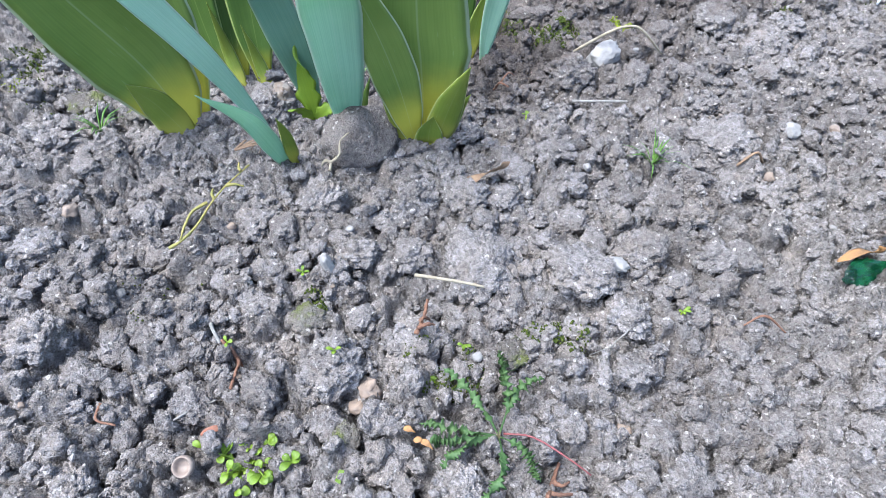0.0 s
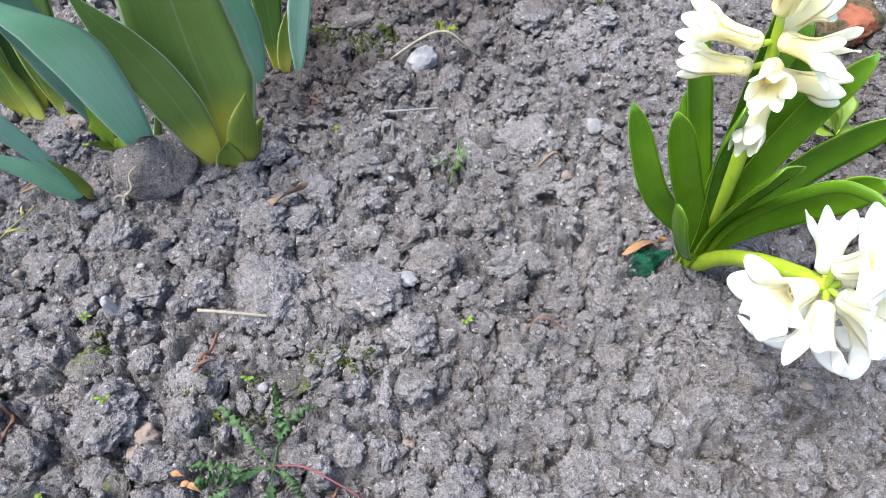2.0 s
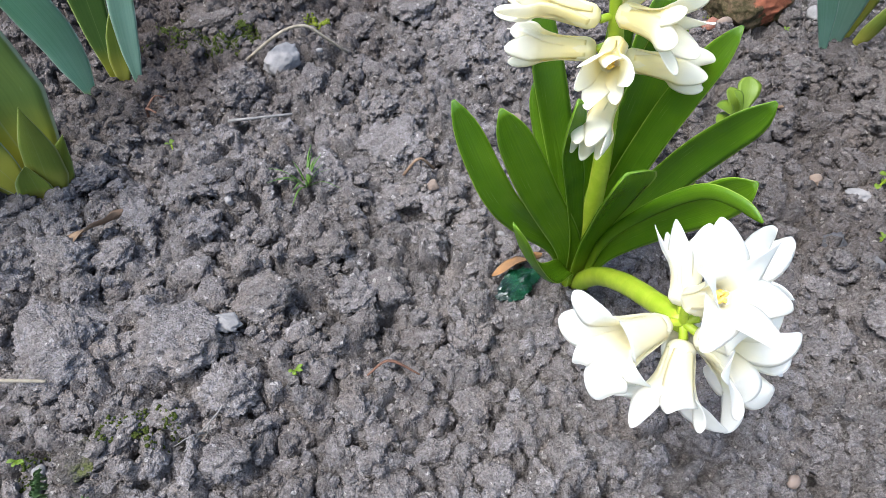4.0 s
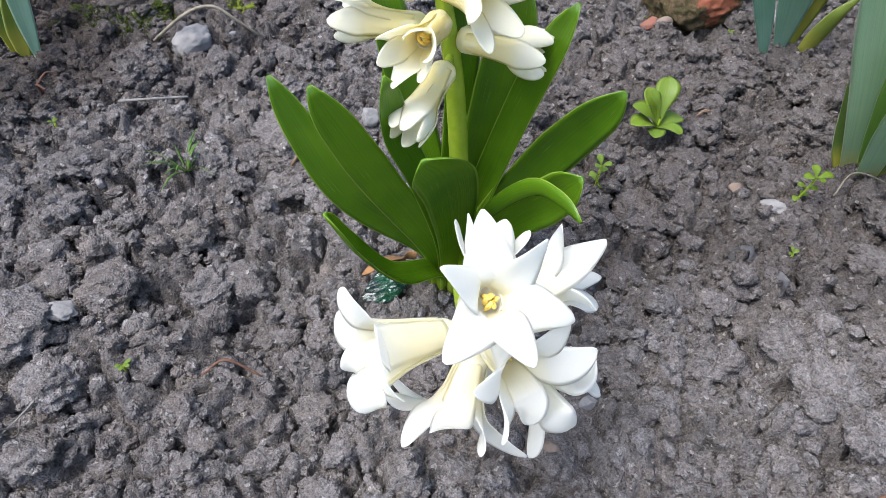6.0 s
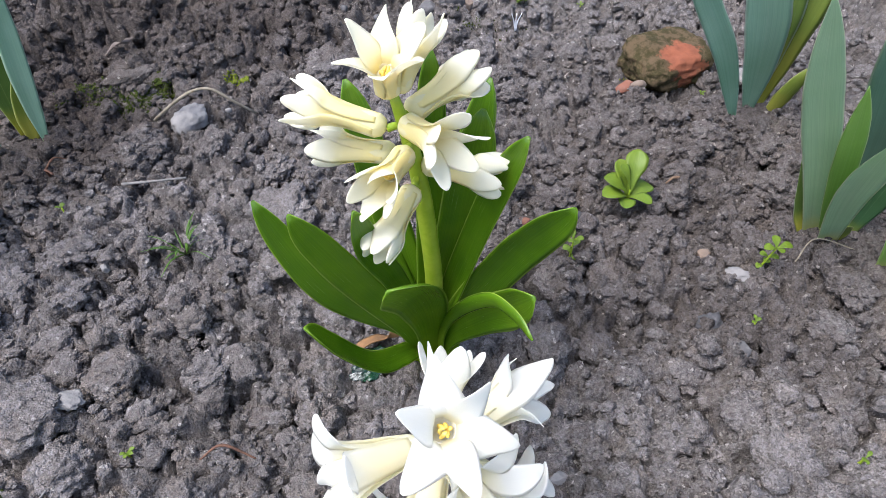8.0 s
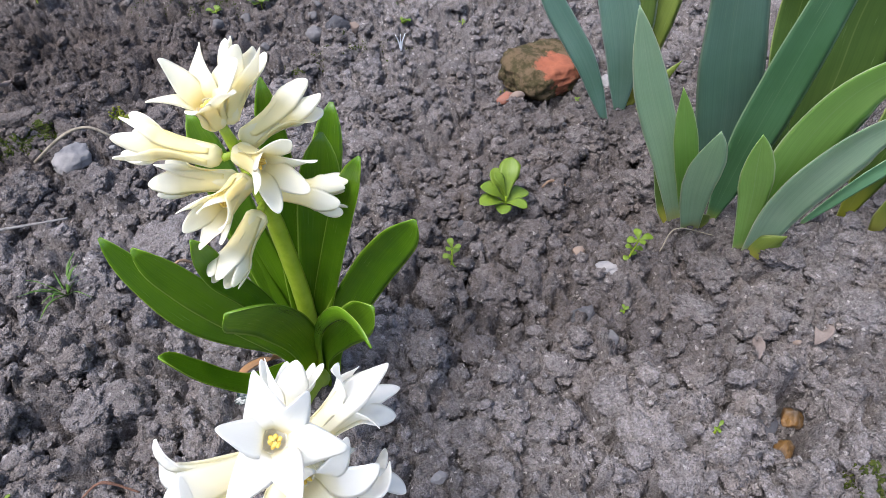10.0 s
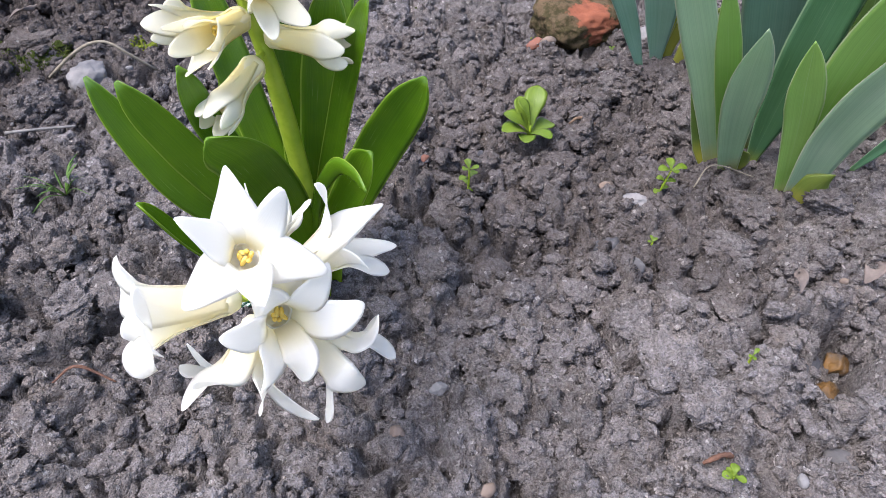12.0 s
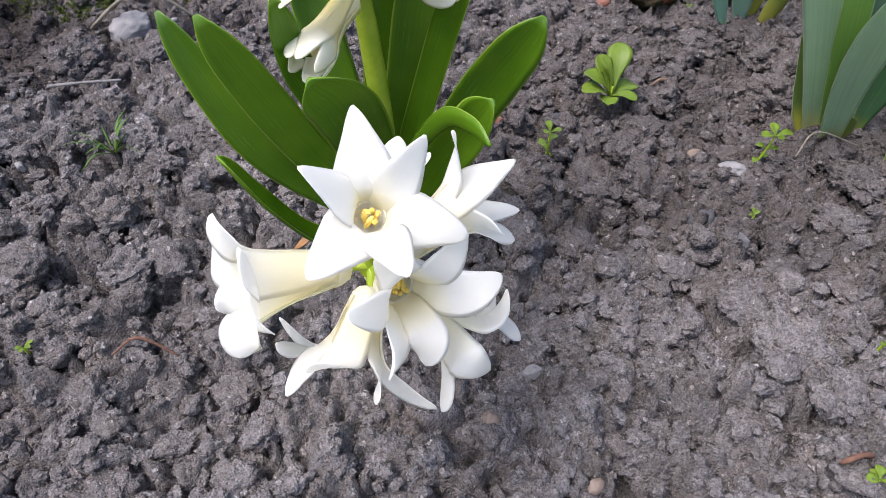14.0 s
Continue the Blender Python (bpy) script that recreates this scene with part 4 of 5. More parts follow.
hyacinth_leaf([(0.2525, 0.300, 0.030), (0.2560, 0.309, 0.090), (0.2580, 0.316, 0.150)], 0.0125, (0.0, -0.95, 0.3), 0.35, 0, 14)

stalk_a = [(0.2525, 0.294, HB[2]), (0.2540, 0.2935, 0.045), (0.2515, 0.2950, 0.090), (0.2475, 0.2965, 0.122), (0.2420, 0.2970, 0.147)]
stalk_b = [(0.2535, 0.290, HB[2]), (0.2510, 0.272, 0.024), (0.2440, 0.247, 0.054), (0.2370, 0.2200, 0.080), (0.2350, 0.2080, 0.0885)]
part("stalk", tube("stalk", rel(stalk_a, HB), [(0, 0.0042), (0.5, 0.0035), (0.8, 0.0027), (1, 0.0016)], STALK, 26, 12, 0.02, 1), hyacinth, "upright green flower stalk")
part("stalk", tube("stalk", rel(stalk_b, HB), [(0, 0.0044), (0.6, 0.0039), (1, 0.0030)], STALK, 26, 12, 0.02, 2), hyacinth, "bent green flower stalk")


PETAL_SHAPE = ((0, 0.54), (0.15, 0.70), (0.30, 0.82), (0.42, 0.93), (0.53, 1.0), (0.64, 0.93), (0.75, 0.76), (0.85, 0.56), (0.93, 0.37), (0.98, 0.20), (1.0, 0.06))


def floret(foot, mouth, tips, width=0.0095, bell=1.0, flow=0.4, creamy=False, seed=0):
    """One hyacinth flower: a swollen tube from foot to mouth and six petals that leave its rim and reach out to the given tips.
    bell: how far the rim is drawn out; flow: the share of a petal that still runs along the tube's axis before it bends."""
    rng = np.random.RandomState(seed + 50)
    a, b = Vector(foot), Vector(mouth)
    z = (b - a).normalized()
    tube_len = (b - a).length
    x = Vector(tips[0]) - b
    x = (x - z * x.dot(z)).normalized()
    turn = Matrix((x, z.cross(x), z)).transposed()
    back = np.array(turn.transposed())
    k = 24
    prof = [(0, 0.0010), (0.05, 0.0030), (0.16, 0.0042), (0.32, 0.0041), (0.55, 0.0036), (0.7, 0.0035), (0.8, 0.0038), (1.0, 0.0038)]
    end_at, throat = (0.80, 0.10) if bell < 1.2 else (0.42, 0.14)
    ang = np.arange(k) * 2 * math.pi / k
    verts, uvs = [], []
    for q, off in [(q, 0.0) for q in np.linspace(0, end_at, 17)] + [(q, 0.0005) for q in np.linspace(end_at, end_at - throat, 5)]:
        rr = (np.interp(q, *zip(*prof)) - off) * (1 + 0.035 * np.cos(6 * ang))
        verts.append(np.column_stack([np.cos(ang) * rr, np.sin(ang) * rr, np.full(k, q * tube_len)]))
        uvs.append(np.column_stack([ang / 6.283, np.full(k, q)]))
    rows = len(verts)
    faces = [(i * k + j, i * k + (j + 1) % k, (i + 1) * k + (j + 1) % k, (i + 1) * k + j) for i in range(rows - 1) for j in range(k)]
    faces += [tuple(range(k - 1, -1, -1)), tuple(range((rows - 1) * k, rows * k))]
    ob = part("floret", mesh("floret", np.vstack(verts), faces, TUBE if creamy else TUBE_WHITE, np.vstack(uvs)), hyacinth)
    ob.matrix_basis = Matrix.Translation(a - Vector(HB)) @ turn.to_4x4()
    ends = [back @ (np.array(t) - np.array(foot)) for t in tips]
    ends.sort(key=lambda e: math.atan2(e[1], e[0]) % 6.283)
    turns = np.unwrap([math.atan2(e[1], e[0]) for e in ends])
    slot = np.arange(6) * math.pi / 3
    slot = slot + np.mean(turns - slot)
    for i, end in enumerate(ends):
        inner = i % 2
        th = slot[i] + 0.45 * (turns[i] - slot[i])
        e = np.array((math.cos(th), math.sin(th), 0))
        out = -0.0002 if inner else 0.0002
        pts = [e * (r + out) + np.array((0, 0, q * tube_len)) for q, r in ((0.20, 0.0036), (0.46, 0.0034 * (1 + (bell - 1) * 0.4)), (0.72, 0.0034 * (1 + (bell - 1) * 0.75)), (1.0, 0.0043 * bell))]
        rim = pts[-1]
        reach = np.linalg.norm(end - rim)
        bow = rim + (unit(pts[-1] - pts[-2]) + 0.35 * e) * reach * flow
        for u in (0.2, 0.4, 0.6, 0.8, 1.0):
            pts.append((1 - u) ** 2 * rim + 2 * u * (1 - u) * bow + u * u * end)
        w = width * (0.90 if inner else 1.08) * rng.uniform(0.95, 1.05)
        data = strap("petal", [tuple(q) for q in pts], [(v, w * (q ** 0.72 if creamy else q ** 0.9)) for v, q in PETAL_SHAPE], -e + np.array((0, 0, 0.01)),
                     PETAL_CREAM if creamy else PETAL, 0.34, 0.0007, 32, 8, rng.uniform(-5, 5), 0.05, seed * 7 + i, cup_tip=rng.uniform(0.02, 0.16) + (0.12 if creamy else 0.0))
        part("petal", data, ob)
    v, f = ico(2)
    anther = mesh("stamen", v * (0.0007, 0.0007, 0.0018), f, POLLEN)
    for i in range(6):
        th = i * math.pi / 3 + 0.5
        st = part("stamen", anther, ob)
        st.matrix_basis = Matrix.LocRotScale((0.0012 * math.cos(th), 0.0012 * math.sin(th), tube_len - 0.0024 if bell < 1.2 else tube_len * 0.45), Euler((rng.uniform(-0.5, 0.5), rng.uniform(-0.5, 0.5), 0)), None)
    return ob


def ring_of_tips(foot, mouth, aim, spread, length, loose=0.12, seed=0):
    """Where six petals of one length end when they flare by spread degrees; the first leans towards aim."""
    rng = np.random.RandomState(seed + 70)
    a, b = Vector(foot), Vector(mouth)
    z = (b - a).normalized()
    x = Vector(aim) - b
    x = (x - z * x.dot(z)).normalized()
    y = z.cross(x)
    tips = []
    for i in range(6):
        th = i * math.pi / 3 + (rng.uniform(-loose, loose) if i else 0)
        flare = radians(spread * (rng.uniform(1 - loose, 1 + loose) if i else 1.05) * (0.9 if i % 2 else 1.0))
        e = x * math.cos(th) + y * math.sin(th)
        tips.append(tuple(b + e * (0.0043 + math.sin(flare) * length) + z * math.cos(flare) * length * rng.uniform(0.92, 1.06)))
    return tips


def pedicel(a, b, seed):
    mid = tuple((a[i] + b[i]) / 2 + (0.0006 if i == 2 else 0) for i in range(3))
    part("flower_stem", tube("flower_stem", rel([a, mid, b], HB), [(0, 0.0012), (1, 0.0015)], STALK, 6, 8, 0, seed), hyacinth)


# upright stalk: foot, mouth, spread, where the first petal points, its length, the petals' width
UPPER = [
    ((0.2405, 0.2965, 0.1480), (0.2395, 0.2935, 0.1590), 46, (0.222, 0.288, 0.161), 0.0142, 0.0100),
    ((0.2430, 0.2985, 0.1465), (0.2500, 0.3035, 0.1580), 10, (0.268, 0.305, 0.155), 0.0125, 0.0088),
    ((0.2465, 0.2990, 0.1370), (0.2620, 0.3060, 0.1405), 10, (0.281, 0.305, 0.136), 0.0140, 0.0088),
    ((0.2392, 0.2968, 0.1343), (0.2215, 0.3045, 0.1390), 16, (0.2084, 0.2942, 0.1328), 0.0140, 0.0088),
    ((0.2445, 0.2950, 0.1370), (0.2515, 0.2825, 0.1390), 32, (0.2547, 0.2657, 0.1319), 0.0145, 0.0086),
    ((0.2500, 0.2950, 0.1190), (0.2650, 0.2880, 0.1180), 6, (0.2774, 0.2805, 0.1157), 0.0125, 0.0088),
    ((0.2420, 0.2990, 0.1215), (0.2260, 0.3075, 0.1195), 12, (0.2177, 0.3110, 0.1056), 0.0125, 0.0088),
    ((0.2450, 0.2925, 0.1270), (0.2350, 0.2795, 0.1285), 17, (0.2262, 0.2704, 0.1205), 0.0130, 0.0088),
    ((0.2464, 0.2900, 0.1130), (0.2360, 0.2780, 0.1075), 5, (0.2282, 0.2678, 0.1023), 0.0125, 0.0088),
]
for i, (foot, mouth, spread, aim, length, width) in enumerate(UPPER):
    floret(foot, mouth, ring_of_tips(foot, mouth, aim, spread, length, 0.16, i), width, 1.0, 0.42, True, i)
    near = min(spline(stalk_a, 30), key=lambda q: np.linalg.norm(q - np.array(foot)))
    pedicel(tuple(near), foot, i)


def lower_floret(foot, mouth, tips, width, bell, flow, seed):
    floret(foot, mouth, tips, width, bell, flow, False, seed)
    near = min(spline(stalk_b, 30), key=lambda q: np.linalg.norm(q - np.array(foot)))
    pedicel(tuple(near), foot, seed)


# bent stalk: the wide open star
lower_floret((0.2330, 0.2085, 0.1000), (0.2357, 0.2008, 0.1125),
             [(0.2352, 0.2134, 0.1290), (0.2233, 0.2019, 0.1258), (0.2213, 0.1882, 0.1115), (0.2385, 0.1815, 0.1150), (0.2534, 0.1945, 0.1075), (0.2470, 0.2040, 0.1270)],
             0.0113, 1.0, 0.30, 20)
# the trumpet seen from its side
lower_floret((0.2305, 0.2090, 0.0890), (0.2085, 0.2036, 0.0953),
             [(0.2025, 0.2185, 0.1025), (0.2090, 0.1960, 0.1045), (0.2128, 0.1890, 0.0960), (0.2042, 0.1945, 0.0825), (0.2010, 0.2060, 0.0845), (0.2000, 0.2180, 0.0900)],
             0.0118, 1.75, 0.45, 21)
# the one that faces away behind the star
lower_floret((0.2390, 0.2070, 0.0915), (0.2560, 0.2135, 0.0965),
             [(0.2545, 0.2121, 0.1202), (0.2720, 0.2190, 0.1040), (0.2754, 0.2197, 0.0860), (0.2712, 0.2110, 0.0850), (0.2640, 0.2020, 0.0980), (0.2640, 0.2260, 0.0960)],
             0.0098, 1.3, 0.42, 22)
# the open one that faces the path
lower_floret((0.2375, 0.2035, 0.0890), (0.2415, 0.1912, 0.0945),
             [(0.2608, 0.1925, 0.0960), (0.2540, 0.1985, 0.1065), (0.2345, 0.1970, 0.1030), (0.2270, 0.1838, 0.1045), (0.2330, 0.1762, 0.0915), (0.2420, 0.1845, 0.0800)],
             0.0100, 1.55, 0.45, 23)
# the two that hang below it
lower_floret((0.2345, 0.2045, 0.0855), (0.2272, 0.1938, 0.0772),
             [(0.2115, 0.1870, 0.0758), (0.2102, 0.2035, 0.0728), (0.2111, 0.2140, 0.0685), (0.2300, 0.1808, 0.0745), (0.2440, 0.1820, 0.0640), (0.2180, 0.1830, 0.0918)],
             0.0100, 1.6, 0.38, 24)
lower_floret((0.2395, 0.2045, 0.0860), (0.2530, 0.1938, 0.0742),
             [(0.2678, 0.1922, 0.0690), (0.2579, 0.1855, 0.0700), (0.2457, 0.1835, 0.0590), (0.2480, 0.2030, 0.0650), (0.2660, 0.2095, 0.0680), (0.2650, 0.1980, 0.0830)],
             0.0102, 1.65, 0.42, 25)
# two small ones on the side turned away
for i, (foot, mouth, aim) in enumerate((((0.2360, 0.2110, 0.0840), (0.2420, 0.2130, 0.0740), (0.2500, 0.2130, 0.0700)),
                                        ((0.2360, 0.2115, 0.0920), (0.2405, 0.2215, 0.0985), (0.2413, 0.2320, 0.1098)))):
    lower_floret(foot, mouth, ring_of_tips(foot, mouth, aim, 26, 0.0125, 0.12, i + 30), 0.0088, 1.05, 0.42, 26 + i)


# ---- weeds and grass ----
OVAL = ((0, 0.12), (0.25, 0.4), (0.5, 0.95), (0.72, 1.0), (0.9, 0.66), (1.0, 0.1))


def oval_leaf(parent, foot, tip, width, material=None, cup=0.25, arch=0.2, seed=0):
    a, b = np.array(foot, dtype=float), np.array(tip, dtype=float)
    mid = (a + b) / 2 + np.array((0, 0, arch * np.linalg.norm(b - a)))
    part("leaf", strap("leaf", [tuple(a), tuple(mid), tuple(b)], [(v, w * width) for v, w in OVAL], (0, 0.001, 1.0), material or WEED, cup, 0.0006, 12, 6, 0, 0.08, seed), parent)


def seedling(x, y, height, leaves, label, lean=(0.0, 0.0), seed=0):
    """A small upright weed: a thin stem and leaves as rows of (height, angle, length, width, rise)."""
    base = (x, y, ground_z(x, y) - 0.002)
    plant = thing("seedling", label, "seedling", base, "seedlings in the bed")
    top = (lean[0], lean[1], height + 0.002)
    part("stem", tube("stem", [(0, 0, 0), (lean[0] * 0.4, lean[1] * 0.4, height * 0.5), top], [(0, 0.0007), (1, 0.0005)], STALK, 8, 6, 0, seed), plant)
    for i, (at, angle, length, width, rise) in enumerate(leaves):
        c = (lean[0] * at, lean[1] * at, height * at + 0.002)
        tip = (c[0] + math.cos(radians(angle)) * length, c[1] + math.sin(radians(angle)) * length, c[2] + rise * length)
        oval_leaf(plant, c, tip, width, WEED, 0.25, 0.15, seed + i)
    return plant


seedling(0.385, 0.362, 0.012, [(0.3, 95, 0.017, 0.012, 1.0), (0.5, 185, 0.018, 0.012, 0.35), (0.4, 15, 0.017, 0.011, 0.15), (0.6, 60, 0.019, 0.013, 1.0), (0.6, 150, 0.016, 0.012, 0.6), (0.4, 235, 0.013, 0.010, 0.3), (0.5, 310, 0.014, 0.009, 0.2), (1.0, 120, 0.010, 0.007, 1.3)], "bright green seedling with rounded leaves", seed=1)
seedling(0.339, 0.333, 0.016, [(1.0, 90, 0.005, 0.004, 0.7), (1.0, 210, 0.005, 0.004, 0.5), (1.0, 330, 0.005, 0.004, 0.5), (0.65, 30, 0.006, 0.004, 0.2), (0.65, 190, 0.006, 0.004, 0.2), (0.3, 100, 0.005, 0.003, 0.2), (0.3, 280, 0.005, 0.003, 0.1)], "tiny upright seedling with small green leaves", seed=20)
seedling(0.434, 0.301, 0.020, [(1.0, 80, 0.006, 0.005, 0.6), (1.0, 180, 0.008, 0.005, 0.25), (1.0, 350, 0.008, 0.005, 0.2), (1.0, 270, 0.005, 0.004, 0.4), (0.62, 140, 0.005, 0.004, 0.2), (0.62, 330, 0.005, 0.004, 0.2), (0.3, 20, 0.005, 0.004, 0.2), (0.3, 200, 0.005, 0.004, 0.1)], "upright seedling with paired green leaves", (0.002, -0.002), 40)
seedling(0.375, 0.152, 0.005, [(1.0, 60, 0.0042, 0.0034, 0.3), (1.0, 170, 0.005, 0.0034, 0.3), (1.0, 300, 0.004, 0.003, 0.3), (0.6, 210, 0.004, 0.003, 0.1), (0.5, 20, 0.003, 0.0026, 0.1), (0.8, 110, 0.0035, 0.003, 0.5)], "small seedling with broad green leaves", seed=60)
for i, (x, y) in enumerate(((0.0664, 0.4335), (0.4861, 0.4553), (-0.0529, 0.2569), (0.1162, 0.2694), (-0.0724, 0.3117), (-0.1056, 0.2711), (-0.0077, 0.2473), (0.4139, 0.2702), (0.4132, 0.1939), (0.4429, 0.5784), (-0.0512, 0.2022), (0.0077, 0.2624))):
    r = np.random.RandomState(i + 9)
    seedling(x, y, 0.003 + 0.002 * r.uniform(), [(1.0, r.uniform(0, 360), 0.0025 + 0.0015 * r.uniform(), 0.0018, 0.5) for _ in range(4)], "tiny green seedling just above the soil", seed=80 + 6 * i)
for i, (x, y, s) in enumerate(((0.2871, 0.651, 1.5), (0.2494, 0.6402, 0.8), (0.1106, 0.7128, 1.6), (0.3993, 0.5981, 0.7))):
    r = np.random.RandomState(i + 90)
    seedling(x, y, 0.008 * s, [(r.uniform(0.4, 1), r.uniform(0, 360), 0.010 * s * r.uniform(0.6, 1), 0.006 * s, 0.4) for _ in range(9)], "low green weed growing at the back of the bed", seed=190 + 10 * i)


def grass_tuft(x, y, count, length, label, seed):
    rng = np.random.RandomState(seed)
    base = (x, y, ground_z(x, y) - 0.001)
    tuft = thing("grass_tuft", label, "grass", base, "grass tufts")
    for i in range(count):
        a, l = rng.uniform(0, 6.28), length * rng.uniform(0.6, 1.1)
        up = rng.uniform(0.5, 1.3)
        d = np.array((math.cos(a), math.sin(a), up))
        d /= np.linalg.norm(d)
        p = [(0, 0, 0), tuple(d * l * 0.5 + (0, 0, l * 0.1)), tuple(d * l - (0, 0, l * 0.12))]
        part("blade", strap("blade", p, [(0, 0.0012), (0.5, 0.0013), (1, 0.0002)], (0.3, 0.2, 1), GRASS, 0.2, 0.0003, 8, 2, 0, 0, i), tuft)


grass_tuft(0.136, 0.382, 14, 0.026, "small tuft of thin green grass", 1)
grass_tuft(-0.211, 0.442, 14, 0.024, "small tuft of dark green grass", 2)
grass_tuft(-0.0433, 0.488, 6, 0.035, "thin grass blades between the iris leaves", 3)
grass_tuft(0.4062, 0.6503, 6, 0.02, "thin grass blades at the back of the bed", 4)

# bushy weed with small rounded leaves
wx, wy = -0.089, 0.215
bushy = thing("weed", "low weed with clusters of small bright green leaves", "weed", (wx, wy, ground_z(wx, wy) - 0.002))
r = np.random.RandomState(12)
for s in range(7):
    a = s * 0.9 + r.uniform(-0.2, 0.2)
    l = r.uniform(0.010, 0.020)
    e = np.array((math.cos(a) * l, math.sin(a) * l, 0.010 + 0.004 * r.uniform()))
    part("stem", tube("stem", [(0, 0, 0), tuple(e * 0.5 + (0, 0, 0.003)), tuple(e)], [(0, 0.0005), (1, 0.0003)], WEED, 8, 6, 0, s), bushy)
    for i in range(11):
        at = e * r.uniform(0.25, 1.05)
        b = r.uniform(0, 6.28)
        q = r.uniform(0.0036, 0.0066)
        oval_leaf(bushy, tuple(at), tuple(at + (math.cos(b) * q, math.sin(b) * q, r.uniform(0.0005, 0.004))), r.uniform(0.0026, 0.0046), WEED, 0.3, 0.2, s * 10 + i)


def feathery_frond(parent, foot, tip, rise, teeth, width, seed):
    """A feathery leaf cut into teeth along both edges."""
    rng = np.random.RandomState(seed)
    a, b = np.array(foot, dtype=float), np.array(tip, dtype=float)
    rows = [(0, 0.0009), (0.18, 0.0011)]
    for i in range(teeth):
        v = 0.2 + 0.74 * i / teeth
        q = width * math.sin(0.6 + 2.1 * i / teeth) * rng.uniform(0.75, 1.15)
        rows += [(v, width * 0.16), (v + 0.045, q), (v + 0.06, q * 0.9), (v + 0.074, width * 0.15)]
    rows.append((1.0, 0.0008))
    side = np.array((rng.uniform(-0.004, 0.004), rng.uniform(-0.004, 0.004), rise))
    data = strap("frond", [tuple(a), tuple(a + (b - a) * 0.4 + side), tuple(a + (b - a) * 0.75 + side * 0.8), tuple(b)], rows, (0, 0, 1), WEED_DARK, 0.3, 0.0006, 120, 4, rng.uniform(-40, 40), 0.3, seed, soften=1)
    part("frond", data, parent)


fx, fy = 0.018, 0.215
feathery = thing("weed", "flat rosette weed with feathery toothed leaves", "weed", (fx, fy, ground_z(fx, fy) + 0.001))
for i, (dx, dy, dz) in enumerate(((0.004, 0.036, 0.012), (-0.022, 0.030, 0.010), (-0.034, 0.006, 0.006), (-0.026, -0.014, 0.004), (-0.012, -0.030, 0.004), (0.022, 0.020, 0.012), (0.014, -0.022, 0.004), (-0.030, -0.004, 0.009))):
    feathery_frond(feathery, (0, 0, 0.001), (dx, dy, dz), 0.005, 13, 0.0078, i)
part("runner", tube("runner", [(0.002, 0, 0.003), (0.014, -0.004, 0.006), (0.028, -0.014, 0.004), (0.036, -0.020, 0.001)], [(0, 0.0005), (1, 0.0004)], RED_STEM, 12, 6, 0.05, 3), feathery, "red runner stem")
for i, (dx, dy) in enumerate(((-0.036, -0.002), (-0.040, 0.002), (-0.033, -0.006))):
    oval_leaf(feathery, (dx + 0.004, dy, 0.006), (dx - 0.001, dy + 0.002 * i, 0.007), 0.0030, ORANGE_LEAF, 0.3, 0.2, i)

# toothed leaf and bulb among the irises
dx, dy = -0.0722, 0.4407
dandelion = thing("weed", "toothed bright green weed leaves among the irises", "weed", (dx, dy, ground_z(dx, dy)))
teeth = ((0, 0.25), (0.2, 0.5), (0.3, 0.95), (0.36, 0.55), (0.5, 1.0), (0.56, 0.62), (0.72, 0.95), (0.78, 0.6), (1.0, 0.05))
for i, (tip, w) in enumerate((((-0.006, 0.006, 0.05), 0.021), ((0.018, -0.008, 0.012), 0.011), ((-0.016, -0.004, 0.010), 0.010))):
    tip = np.array(tip)
    part("leaf", strap("leaf", [(0, 0, 0), tuple(tip * 0.5 + (0, 0, 0.004)), tuple(tip)], [(v, q * w) for v, q in teeth], (0.1, -1, 0.5), WEED, 0.2, 0.0007, 26, 6, 10, 0.2, i), dandelion)
bulb = thing("bulb", "papery pale bulb half out of the soil", "bulb", data=lump_mesh("bulb", 4, 31, BULB, 0.22, 1.15, 3))
bulb.matrix_basis = Matrix.LocRotScale((-0.0961, 0.461, 0.004), Euler((0.2, 0.2, 0)), (0.010, 0.010, 0.011))


# ---- litter ----
def twig(name, points, radii, material, label, lift=0.001, knobs=0.12, seed=0, branches=(), group=""):
    """A dry twig on the soil; points are (x, y, height over the soil), or over the bed's mean level where lift is None."""
    def up(x, y):
        return 0.0 if lift is None else ground_z(x, y) + lift
    w = [(x, y, up(x, y) + z) for x, y, z in points]
    base = w[0]
    ob = thing(name, label, "twig", base, group)
    part("stem", tube("stem", rel(w, base), radii, material, 16, 7, knobs, seed), ob)
    for i, pts in enumerate(branches):
        q = [(x, y, up(x, y) + z) for x, y, z in pts]
        part("branch", tube("branch", rel(q, base), [(0, radii[-1][1] * 1.1), (1, radii[-1][1] * 0.5)], material, 10, 6, knobs, seed + i), ob)
    return ob


twig("straw", [(-0.014, 0.298, 0.013), (0.003, 0.292, 0.015), (0.02, 0.288, 0.013)], [(0, 0.0010), (1, 0.0007)], STRAW, "pale dry straw lying on a clod", None)
twig("twig", [(0.099, 0.444, 0.006), (0.117, 0.44, 0.008), (0.136, 0.441, 0.006)], [(0, 0.0009), (1, 0.0007)], PALE_TWIG, "bleached pale twig lying on the soil", None)
twig("stalk", [(0.114, 0.506, 0.004), (0.13, 0.503, 0.017), (0.142, 0.502, 0.024), (0.151, 0.501, 0.026), (0.158, 0.5, 0.024), (0.166, 0.498, 0.017), (0.179, 0.5, 0.003)], [(0, 0.0011), (0.5, 0.0010), (1, 0.0008)], STRAW, "dry straw stalk arching over a pale stone", None, 0.05)
